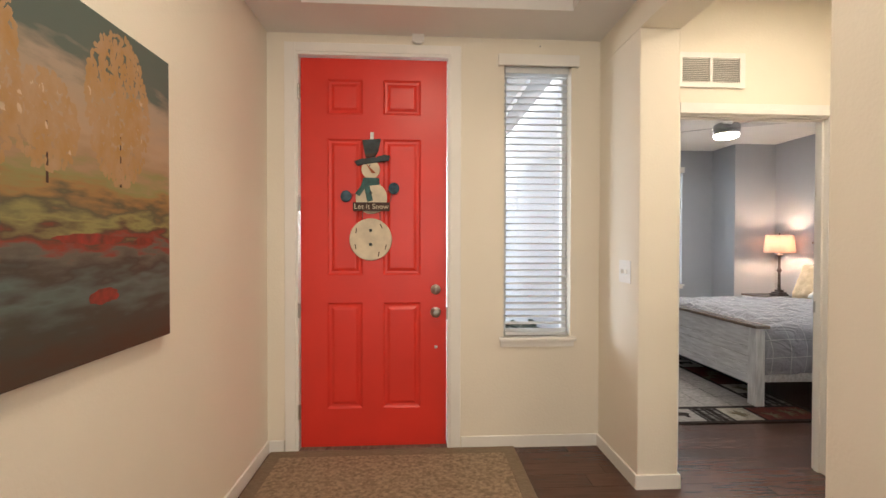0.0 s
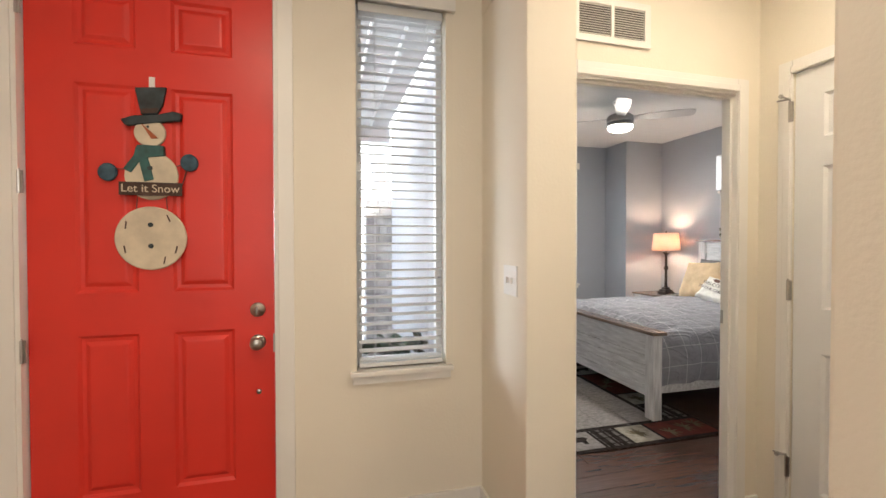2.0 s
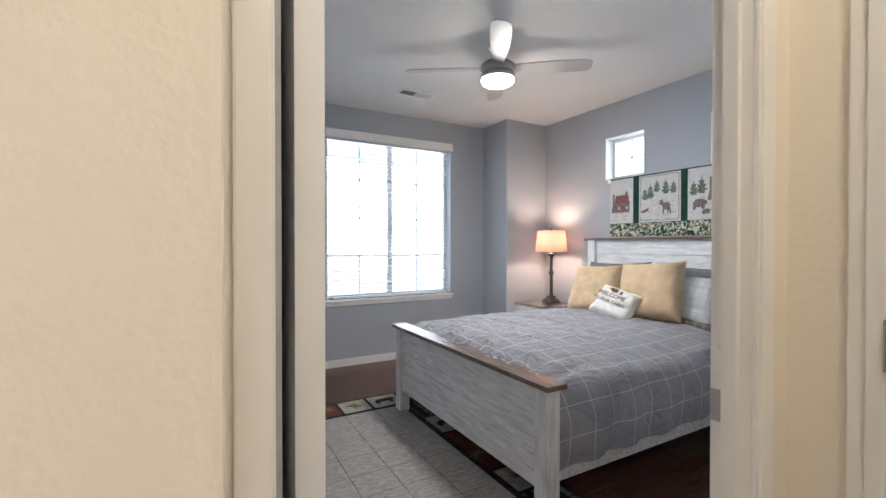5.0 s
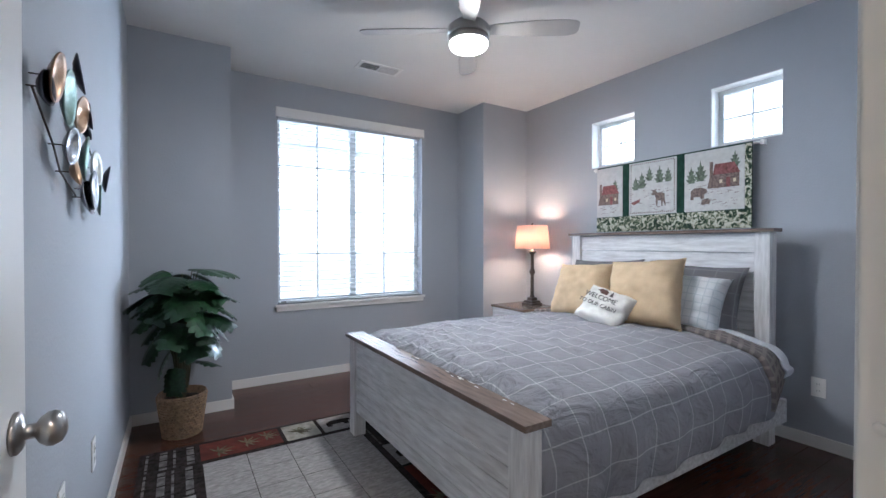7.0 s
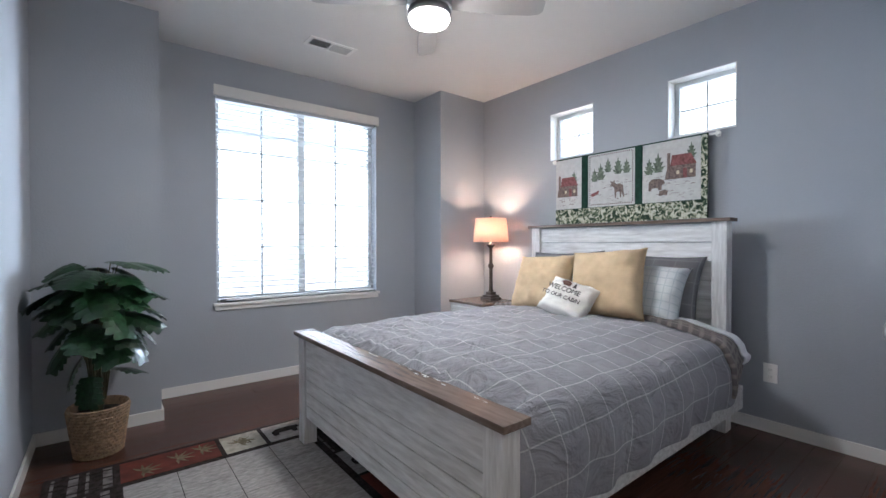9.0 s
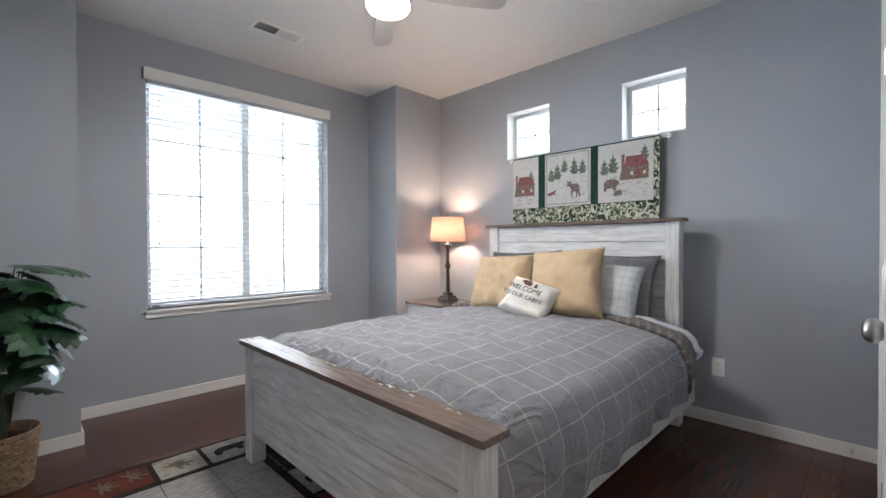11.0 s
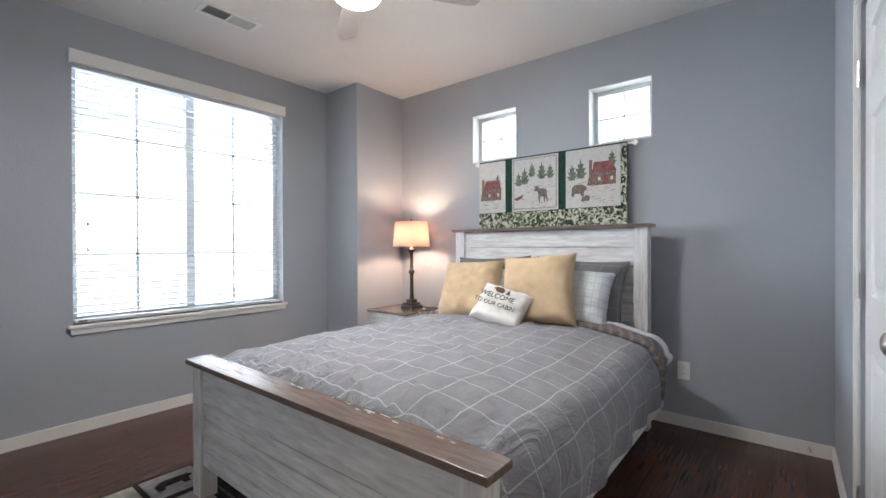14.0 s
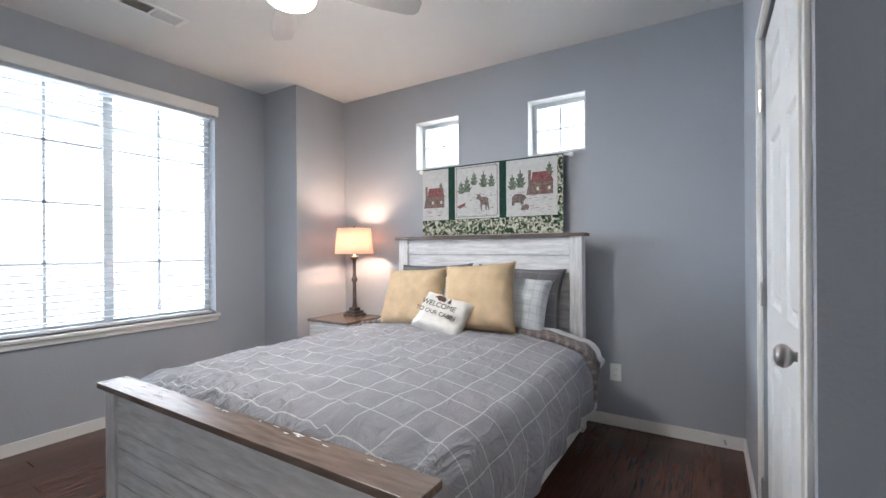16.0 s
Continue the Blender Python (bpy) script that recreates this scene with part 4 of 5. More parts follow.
def cloth(name, label, category, material, us, profile, height, parent=None, thick=0.02):
    """A draped sheet: us along the bed, profile of (y, z) across it; height adds relief."""
    bm = bmesh.new()
    uvl = bm.loops.layers.uv.new("UVMap")
    grid, coords = [], []
    for u in us:
        pr = profile(u)
        row, crow, s = [], [], 0.0
        prev = None
        for y, z in pr:
            p = Vector((u, y, z))
            if prev is not None:
                s += (p - prev).length
            prev = p
            row.append(bm.verts.new(p + height(u, y, z)))
            crow.append((u, s))
        grid.append(row)
        coords.append(crow)
    for i in range(len(grid) - 1):
        for j in range(len(grid[0]) - 1):
            f = bm.faces.new((grid[i][j], grid[i + 1][j], grid[i + 1][j + 1], grid[i][j + 1]))
            for lp, (a, b) in zip(f.loops, ((i, j), (i + 1, j), (i + 1, j + 1), (i, j + 1))):
                lp[uvl].uv = coords[a][b]
    me = bpy.data.meshes.new(name)
    bm.to_mesh(me)
    bm.free()
    me.materials.append(material)
    ob = smooth(new(name, me))
    so = ob.modifiers.new("thickness", "SOLIDIFY")
    so.thickness, so.offset = thick, -1
    if parent:
        ob.parent = parent
        return tagged(ob, label)
    return tagged(ob, label, category)


YM0, YM1 = 2.985, 4.755


def drape(u, low=0.25, extra=0.0, top=0.685):
    """The comforter's section at u: hem, side, rounded shoulder, top and down again."""
    end = max(0.0, min(1.0, (u - 2.60) / 0.20))
    lift = top - 0.10 * (1 - math.sqrt(max(0, 1 - (1 - end) ** 2)))
    hem = low + 0.05 * (u - 2.6) / 1.7 + 0.012 * noise.noise(Vector((u * 3, 7, 1)))
    pts = []
    c = (YM0 + YM1) / 2
    half = (YM1 - YM0) / 2 + extra
    for k in range(231):
        a = -1 + 2 * k / 230
        s = abs(a)
        if s > 0.62:
            q = (s - 0.62) / 0.38
            y = half - 0.115 * (max(0, 1 - q * 2.2)) ** 2 + 0.018 * math.sin(q * 3.0)
            z = lift - 0.045 - (lift - 0.045 - hem) * max(0.0, (q - 0.06) / 0.94) if q > 0.06 else lift - 0.045
            if q < 0.3:
                t = q / 0.3
                z = lift - 0.05 - 0.11 * t * t
            else:
                z = lift - 0.16 - (lift - 0.16 - hem) * (q - 0.3) / 0.7
        else:
            q = s / 0.62
            y = (half - 0.115) * q
            z = lift - 0.05 * q ** 4 + 0.012 * (1 - q * q)
        pts.append((c + (y if a > 0 else -y), z))
    return pts


def rumple(u, y, z):
    p = Vector((u, y, z))
    n1 = noise.noise(p * 2.6) * 0.012
    n2 = noise.noise(Vector((u * 5 + 3, y * 9, z * 6))) * 0.005
    warp = 0.35 * noise.noise(Vector((u * 1.7, y * 1.7, 6.0)))
    calm = 0.35 + 0.65 * max(0.0, min(1.0, (y - 3.15) / 0.5))
    ridge = (1 - abs(noise.noise(Vector((u * 3.4 + 0.8 * y + warp, y * 2.6 - 0.5 * u, 4.0))))) ** 9 * 0.013 * calm
    fine = (1 - abs(noise.noise(Vector((u * 5 + warp * 3, y * 4 + u * 2.5, 9.0))))) ** 7 * 0.006 + (1 - abs(noise.noise(Vector((u * 4 - y * 5, y * 6, 12.0 + warp))))) ** 7 * 0.005
    fine *= calm
    foot = max(0.0, 1 - (u - 2.6) / 0.42) ** 1.3
    gather = foot * 0.012 * math.sin(y * 58 + 14 * (u - 2.6) * (y - 3.3) + 5 * noise.noise(Vector((u * 3, y * 4, 2)))) * (0.6 + 0.8 * noise.noise(Vector((y * 6, 3, 1))))
    side = 1.0 if (y < YM0 + 0.10 or y > YM1 - 0.10) else 0.0
    if side and z < 0.58:
        d = (n1 * 0.9 + 0.013 * math.sin(u * 21 + 4 * noise.noise(Vector((u * 2, z * 4, 1)))) * (0.62 - z) / 0.3) * (-1 if y < 3.8 else 1)
        return Vector((gather * 0.4, d, n2))
    return Vector((0, 0, n1 + n2 + ridge + fine + gather))


STEPS = [2.60 + 1.72 * i / 240 for i in range(241)]
cloth("comforter", "rumpled grey comforter with white windowpane check on bed", "comforter", COMF, STEPS, drape, rumple, thick=0.025)


def fold_section(u):
    t = (u - 4.26) / 0.2
    return drape(u, 0.30 + 0.05 * t, 0.022 - 0.01 * t, 0.708 - 0.01 * t)


cloth("comforter_fold", "turned-back brown plaid underside of the comforter", "comforter", COMFBACK, [4.24 + 0.17 * i / 14 for i in range(15)], fold_section, rumple, thick=0.03)
cloth("sheet_edge", "pale grey sheet edge turned over the comforter", "sheet", SHEET, [4.395 + 0.08 * i / 8 for i in range(9)], lambda u: drape(u, 0.43, 0.024, 0.706), lambda u, y, z: rumple(u, y, z) * 0.6, thick=0.006)


def pillow(name, label, w, h, d, m, material, cat="pillow", group="", piping=None, flop=0.0, seed=1):
    """A stuffed pillow: w across, h high, d thick, pinched at its seams, standing in its own x-z plane."""
    n = 26
    verts, faces, uvs = [], [], []
    ob = thing(name, label, cat, m, group)
    bm = bmesh.new()
    uvl = bm.loops.layers.uv.new("UVMap")
    sides = []
    for sgn in (-1, 1):
        g = []
        for i in range(n + 1):
            row = []
            for j in range(n + 1):
                u, v = -1 + 2 * i / n, -1 + 2 * j / n
                fat = ((1 - u ** 4) * (1 - v ** 4)) ** 0.48
                pin_u = 1 - 0.085 * (1 - abs(v) ** 2.5) * abs(u) ** 3
                pin_v = 1 - 0.085 * (1 - abs(u) ** 2.5) * abs(v) ** 3
                wr = 0.020 * noise.noise(Vector((u * 1.8 + seed, v * 1.8, sgn * 3.0))) + 0.010 * noise.noise(Vector((u * 4 + seed, v * 4, sgn))) + 0.006 * (1 - abs(noise.noise(Vector((u * 3 + v * 2 + seed, v * 3 - u, sgn + 5))))) ** 8
                edge = min(1.0, fat * 2)
                row.append(bm.verts.new((w / 2 * u * pin_u + flop * v * v * 0.02, sgn * (d / 2 * fat + wr * edge), h / 2 * v * pin_v - flop * 0.05 * abs(u) ** 3 * (v > 0))))
            g.append(row)
        sides.append(g)
        for i in range(n):
            for j in range(n):
                f = bm.faces.new((g[i][j], g[i + 1][j], g[i + 1][j + 1], g[i][j + 1]))
                for lp, (a, b) in zip(f.loops, ((i, j), (i + 1, j), (i + 1, j + 1), (i, j + 1))):
                    lp[uvl].uv = (w * a / n + seed, h * b / n)
    rim = [(sides[0][i][0].co.copy(), 0) for i in range(n + 1)] + [(sides[0][n][j].co.copy(), 0) for j in range(n + 1)] + [(sides[0][i][n].co.copy(), 0) for i in range(n, -1, -1)] + [(sides[0][0][j].co.copy(), 0) for j in range(n, -1, -1)]
    bmesh.ops.remove_doubles(bm, verts=bm.verts, dist=0.0008)
    part("cushion", bm, material, ob, soft=True)
    if piping:
        bm = bmesh.new()
        for (a, _), (b, _) in zip(rim, rim[1:]):
            if (a - b).length > 1e-4:
                rod(bm, a, b, 0.004, n=5)
        part("piping", bm, piping, ob)
    return ob


def stand(x, y, z, lean, yaw, roll=0):
    """A pillow's pose: its front looks towards -x; lean back in degrees."""
    return pose(x, y, z, 0, 0, -90 + yaw) @ pose(0, 0, 0, -lean, 0, 0) @ pose(0, 0, 0, 0, roll, 0)


pillow("sham_pillow", "dark grey check sham pillow against headboard", 0.66, 0.46, 0.14, stand(4.54, 4.24, 0.88, 14, 0, -2), SHAM, group="sham pillows", seed=2)
pillow("sham_pillow", "dark grey check sham pillow against headboard", 0.66, 0.46, 0.14, stand(4.54, 3.55, 0.87, 14, 0, 2), SHAM, group="sham pillows", seed=3)
pillow("bed_pillow", "pale blue check bed pillow leaning on dark sham", 0.62, 0.40, 0.19, stand(4.46, 4.22, 0.83, 22, 0), PLAIDP, group="check pillows", seed=4)
pillow("bed_pillow", "pale blue check bed pillow leaning on dark sham", 0.60, 0.41, 0.20, stand(4.43, 3.58, 0.835, 24, 4, 3), PLAIDP, group="check pillows", seed=5)
pillow("throw_pillow", "square mustard yellow throw pillow on comforter", 0.49, 0.45, 0.20, stand(4.30, 4.265, 0.862, 24, 4, -3), YELLOW, group="yellow throw pillows", piping=YELLOW, seed=6)
pillow("throw_pillow", "square mustard yellow throw pillow on comforter", 0.49, 0.48, 0.21, stand(4.23, 3.685, 0.895, 22, 8, -5), YELLOW, group="yellow throw pillows", piping=YELLOW, seed=7)
small = pillow("message_pillow", "small ivory pillow printed welcome to our cabin", 0.35, 0.27, 0.13, stand(4.03, 3.84, 0.795, 38, 14, 17), IVORY, seed=8)
UP = Euler((radians(90), 0, 0)).to_matrix().to_4x4()
lettering("print", "WELCOME", 0.050, Matrix.Translation((-0.025, -0.0715, 0.030)) @ UP, INK, small)
lettering("print", "TO OUR CABIN", 0.040, Matrix.Translation((-0.02, -0.0715, -0.025)) @ UP, INK, small)
cab = plate([(-0.05, 0.052), (0.02, 0.052), (0.02, 0.07), (0.03, 0.07), (0.005, 0.088), (-0.035, 0.088), (-0.06, 0.07), (-0.05, 0.07)], 0.001, Matrix.Translation((-0.02, -0.064, 0.012)))
part("print_cabin", cab, CABIN, small, "dark red cabin print")
part("print_tree", plate([(0.035, 0.052), (0.065, 0.052), (0.05, 0.09)], 0.001, Matrix.Translation((-0.02, -0.062, 0.012))), INK, small)

# ---- nightstand and lamp ----
ns = thing("nightstand", "whitewashed nightstand with brown wood top beside bed", "nightstand")
NX0, NX1, NY0, NY1, NZ = 4.29, 4.72, 4.93, 5.38, 0.62
part("top", boxes((NX0 - 0.015, NX1 + 0.005, NY0 - 0.01, NY1 + 0.01, NZ - 0.022, NZ), bevel=0.003), BARN, ns, "brown wood top")
part("body", boxes((NX0, NX1, NY0, NY1, 0.10, NZ - 0.0225), bevel=0.003), WASH, ns)
for y in (NY0 + 0.02, NY1 - 0.06):
    for x in (NX0 + 0.005, NX1 - 0.045):
        part("leg", boxes((x, x + 0.04, y, y + 0.04, 0, 0.0995)), WASH_V, ns)
for z in (0.13, 0.365):
    dr = part("drawer", boxes((NX0 - 0.014, NX0 - 0.0005, NY0 + 0.03, NY1 - 0.03, z, z + 0.205), bevel=0.004), WASH, ns)
    part("drawer_pull", boxes((NX0 - 0.032, NX0 - 0.015, 5.10, 5.21, z + 0.10, z + 0.112), bevel=0.003), PEWTER, dr)

tl_ = thing("table_lamp", "lit table lamp with linen drum shade and bronze column", "lamp", pose(4.6, 5.14, NZ))
part("base", boxes((-0.072, 0.072, -0.072, 0.072, 0, 0.022), (-0.058, 0.058, -0.058, 0.058, 0.022, 0.045), (-0.035, 0.035, -0.035, 0.035, 0.045, 0.075), bevel=0.004), PEWTER, tl_, "stepped square base")
part("column", lathe([(0.0, 0.07), (0.018, 0.07), (0.024, 0.085), (0.018, 0.10), (0.016, 0.30), (0.024, 0.315), (0.03, 0.33), (0.024, 0.345), (0.016, 0.36), (0.015, 0.50), (0.026, 0.515), (0.042, 0.53), (0.042, 0.538), (0.012, 0.545), (0.010, 0.60), (0, 0.60)], 20), PEWTER, tl_, soft=True)
part("shade", lathe([(0.172, 0.562), (0.150, 0.792), (0.147, 0.792), (0.169, 0.562), (0.172, 0.562)], 40), SHADE, tl_, "warm lit linen drum shade", True)
rr = bmesh.new()
for a in range(3):
    q = a * 2 * math.pi / 3
    rod(rr, (0.008 * math.cos(q), 0.008 * math.sin(q), 0.786), (0.148 * math.cos(q), 0.148 * math.sin(q), 0.786), 0.002, n=6)
part("spider", rr, PEWTER, tl_)
part("finial", lathe([(0, 0.82), (0.007, 0.815), (0.01, 0.805), (0.005, 0.795), (0.006, 0.785), (0, 0.785)], 14), PEWTER, tl_)
part("bulb", lathe([(0, 0.655), (0.014, 0.655), (0.016, 0.63), (0.012, 0.60), (0, 0.60)], 16), BULB, tl_)

# ---- ceiling fan ----
fan = thing("ceiling_fan", "brushed nickel four-blade ceiling fan with lit light", "ceiling fan", pose(3.08, 4.09, 0))
part("canopy", lathe([(0, CZ), (0.068, CZ), (0.066, CZ - 0.02), (0.045, CZ - 0.05), (0.02, CZ - 0.058), (0, CZ - 0.058)], 32), STEEL, fan, soft=True)
part("downrod", rod(bmesh.new(), (0, 0, CZ - 0.05), (0, 0, 2.55), 0.013), STEEL, fan)
part("motor_housing", lathe([(0, 2.572), (0.05, 2.568), (0.10, 2.552), (0.125, 2.53), (0.128, 2.49), (0.128, 2.478), (0, 2.478)], 40), STEEL, fan, soft=True)
part("light_ring", lathe([(0.100, 2.477), (0.122, 2.474), (0.124, 2.440), (0.118, 2.437), (0.098, 2.439)], 40), STEEL, fan, soft=True)
part("light_bowl", lathe([(0.116, 2.439), (0.116, 2.424), (0.108, 2.410), (0.085, 2.399), (0.045, 2.393), (0, 2.392)], 40), BULB, fan, "lit frosted glass bowl", True)
for a in (-34, 56, 146, 236):
    bm = bmesh.new()
    outline = [(0.10, -0.035), (0.22, -0.052), (0.40, -0.068), (0.56, -0.072), (0.63, -0.064), (0.655, -0.045), (0.66, 0.02), (0.645, 0.045), (0.60, 0.058), (0.42, 0.062), (0.24, 0.050), (0.10, 0.035)]
    f = bm.faces.new([bm.verts.new((x, y, 0)) for x, y in outline])
    ext = bmesh.ops.extrude_face_region(bm, geom=[f])
    bmesh.ops.translate(bm, vec=(0, 0, 0.007), verts=[v for v in ext["geom"] if isinstance(v, bmesh.types.BMVert)])
    bmesh.ops.transform(bm, matrix=Matrix.Translation((0, 0, 2.515)) @ pose(0, 0, 0, 0, 0, a) @ pose(0, 0, 0, -13, 0, 0), verts=bm.verts)
    part("blade", bm, BLADE, fan, "silver fan blade")

cv = thing("ceiling_vent", "white metal air register in the bedroom ceiling", "vent", pose(3.005, 5.27, CZ, 0, 0, 0))
part("backing", boxes((-0.16, 0.16, -0.06, 0.06, -0.002, -0.0005)), SHADOWGREY, cv)
part("frame", boxes((-0.185, 0.185, 0.055, 0.08, -0.008, -0.0025), (-0.185, 0.185, -0.08, -0.055, -0.008, -0.0025), (-0.185, -0.155, -0.055, 0.055, -0.008, -0.0025), (0.155, 0.185, -0.055, 0.055, -0.008, -0.0025), (-0.006, 0.006, -0.055, 0.055, -0.008, -0.0025)), TRIM, cv)
for i in range(22):
    x = -0.148 + i * 0.0136 + (0.012 if i > 10 else 0)
    bm = bmesh.new()
    box(bm, -0.0008, 0.0008, -0.055, 0.055, -0.006, 0.006, turn=Matrix.Translation((x, 0, -0.0085)) @ Euler((0, radians(40 if i < 11 else -40), 0)).to_matrix().to_4x4())
    part("slat", bm, TRIM, cv)


def outlet(label, m, rocker=False):
    o = thing("wall_outlet", label, "outlet", m)
    part("cover_plate", boxes((-0.036, 0.036, -0.006, -0.0003, -0.058, 0.058), bevel=0.002), PLASTIC, o)
    for z in (-0.02, 0.02):
        face = part("socket", boxes((-0.015, 0.015, -0.009, -0.006, z - 0.013, z + 0.013), bevel=0.002), PLASTIC, o)
        part("slots", boxes((-0.007, -0.005, -0.0095, -0.0088, z - 0.004, z + 0.006), (0.005, 0.007, -0.0095, -0.0088, z - 0.004, z + 0.006)), SLOT, face)


outlet("white duplex outlet on blue grey wall beside bed", pose(BR, 2.953, 0.365, 0, 0, -90))
outlet("white duplex outlet low on blue grey wall", pose(BL, 4.03, 0.43, 0, 0, 90))
outlet("white duplex outlet low on blue grey wall near door", pose(BL, 3.50, 0.50, 0, 0, 90))
stop = thing("door_stop", "slim spring door stop on the baseboard", "door stop")
rr = bmesh.new()
rod(rr, (BR - T, 2.33, 0.045), (BR - 0.10, 2.32, 0.045), 0.005)
part("spring", rr, STEEL, stop)
rr = bmesh.new()
rod(rr, (BR - 0.10, 2.32, 0.045), (BR - 0.115, 2.318, 0.045), 0.008)
part("rubber_tip", rr, PLASTIC, stop)

# ---- wall quilt ----
QX, QY0, QY1, QZ0, QZ1 = BR - 0.055, 3.29, 4.515, 1.335, 1.905
quilt = thing("hanging_quilt", "cabin and moose patchwork quilt hung from a rod", "quilt")
rr = bmesh.new()
rod(rr, (QX + 0.02, QY0 - 0.07, QZ1 - 0.012), (QX + 0.02, QY1 + 0.05, QZ1 - 0.012), 0.008)
part("hanging_rod", rr, TRIM, quilt, "white curtain rod")
for y in (QY0 - 0.05, QY1 + 0.03):
    part("bracket", boxes((QX + 0.012, BR, y - 0.01, y + 0.01, QZ1 - 0.03, QZ1 + 0.004), bevel=0.002), TRIM, quilt)


def on_quilt(name, outline, depth, material, label=""):
    """Cloth pieces on the quilt: first number runs along -y from its left edge, second is height over its hem."""
    m = Matrix.Translation((QX, QY1, QZ0)) @ Euler((0, 0, radians(-90))).to_matrix().to_4x4()
    return part(name, plate(outline, depth, m), material, quilt, label)


def rect(a, b, c, d):
    return [(a, c), (b, c), (b, d), (a, d)]


QW, QH = QY1 - QY0, QZ1 - QZ0
part("backing", plate(rect(0, QW, 0, QH), 0.012, Matrix.Translation((QX + 0.012, QY1, QZ0)) @ Euler((0, 0, radians(-90))).to_matrix().to_4x4(), 0.004), QGREEN, quilt)
HEM = 0.125
camo = mat("leafy_green_print", (0.62, 0.60, 0.50), 0.9, spec=0.1)
cn, cl_, cb = nodes_of(camo)
ct, cw = cn.new("ShaderNodeTexCoord"), cn.new("ShaderNodeTexNoise")
cw.inputs["Scale"].default_value, cw.inputs["Detail"].default_value, cw.inputs["Distortion"].default_value = 26, 3, 1.6
cramp = cn.new("ShaderNodeValToRGB")
ce = cramp.color_ramp.elements
ce[0].position, ce[0].color = 0.40, (0.025, 0.045, 0.03, 1)
ce[1].position, ce[1].color = 0.62, (0.58, 0.57, 0.47, 1)
ck = ce.new(0.48)
ck.color = (0.09, 0.12, 0.07, 1)
ck = ce.new(0.54)
ck.color = (0.42, 0.40, 0.30, 1)
cl_.new(ct.outputs["Object"], cw.inputs["Vector"])
cl_.new(cw.outputs["Fac"], cramp.inputs["Fac"])
cl_.new(cramp.outputs["Color"], cb.inputs["Base Color"])
on_quilt("leaf_border", rect(0.0, QW, 0.0, HEM), 0.004, camo, "leaf print hem")
on_quilt("leaf_border", rect(QW - 0.040, QW, HEM, QH - 0.01), 0.004, camo)
PAN = ((0.004, 0.262), (0.326, 0.725), (0.785, QW - 0.042))
for a, b in PAN:
    on_quilt("picture_block", rect(a, b, HEM + 0.004, QH - 0.012), 0.005, QWHITE, "quilted white block")
for a, b in ((0.264, 0.324), (0.727, 0.783)):
    on_quilt("green_sash", rect(a, b, HEM + 0.002, QH - 0.002), 0.0055, QGREEN)


def pine(x, z, s):
    pts = [(-0.09, 0), (-0.05, 0.01), (-0.11, 0.09), (-0.05, 0.085), (-0.085, 0.17), (-0.035, 0.16), (-0.055, 0.24), (-0.02, 0.235), (0, 0.33)]
    pts = pts + [(-a, b) for a, b in reversed(pts[:-1])]
    s *= 0.82
    on_quilt("pine_print", [(x + a * s, z + b * s) for a, b in pts], 0.0065, QTREE)


def cabin(x, z, s, front=True):
    on_quilt("cabin_print", [(x + a * s, z + b * s) for a, b in ((0, 0), (0.27, 0), (0.27, 0.15), (0, 0.15))], 0.0066, QBROWN)
    on_quilt("cabin_roof_print", [(x + a * s, z + b * s) for a, b in ((0.0, 0.15), (0.28, 0.15), (0.22, 0.27), (0.02, 0.27))], 0.007, QROOF)
    on_quilt("chimney_print", [(x + a * s, z + b * s) for a, b in ((-0.06, 0), (0.0, 0), (0.0, 0.30), (-0.035, 0.30), (-0.035, 0.12))], 0.0072, QBROWN)
    on_quilt("cabin_door_print", [(x + a * s, z + b * s) for a, b in ((0.14, 0.0), (0.18, 0.0), (0.18, 0.11), (0.14, 0.11))], 0.0073, QROOF)
    for wx in (0.07, 0.21):
        on_quilt("cabin_window_print", [(x + (wx + a) * s, z + b * s) for a, b in ((0, 0.05), (0.03, 0.05), (0.03, 0.09), (0, 0.09))], 0.0074, QWIN)


pine(0.19, 0.345, 0.40)
cabin(0.055, 0.235, 0.62)
for x, z, s in ((0.385, 0.335, 0.42), (0.44, 0.345, 0.5), (0.505, 0.40, 0.42), (0.59, 0.375, 0.50), (0.66, 0.375, 0.42)):
    pine(x, z, s)
on_quilt("moose_print", [(a + 0.06, b) for a, b in [(0.505, 0.19), (0.512, 0.19), (0.517, 0.235), (0.545, 0.235), (0.548, 0.19), (0.556, 0.19), (0.56, 0.235), (0.575, 0.19), (0.583, 0.19), (0.572, 0.26), (0.572, 0.285), (0.545, 0.30), (0.515, 0.297),
                         (0.50, 0.312), (0.507, 0.33), (0.487, 0.318), (0.462, 0.325), (0.475, 0.305), (0.462, 0.283), (0.487, 0.283), (0.50, 0.262)]], 0.0066, QBROWN)
on_quilt("canoe_print", [(a + 0.05, b) for a, b in [(0.30, 0.225), (0.32, 0.213), (0.37, 0.235), (0.378, 0.262), (0.30, 0.235)]], 0.0066, QROOF)
pine(0.835, 0.335, 0.46)
pine(0.90, 0.345, 0.54)
pine(1.125, 0.42, 0.40)
cabin(0.985, 0.285, 0.62)
on_quilt("bear_print", [(a + 0.055, b) for a, b in [(0.775, 0.215), (0.795, 0.212), (0.80, 0.232), (0.845, 0.232), (0.848, 0.215), (0.87, 0.215), (0.873, 0.25), (0.895, 0.262), (0.885, 0.285), (0.85, 0.30), (0.80, 0.298), (0.777, 0.275)]], 0.0066, QBROWN)
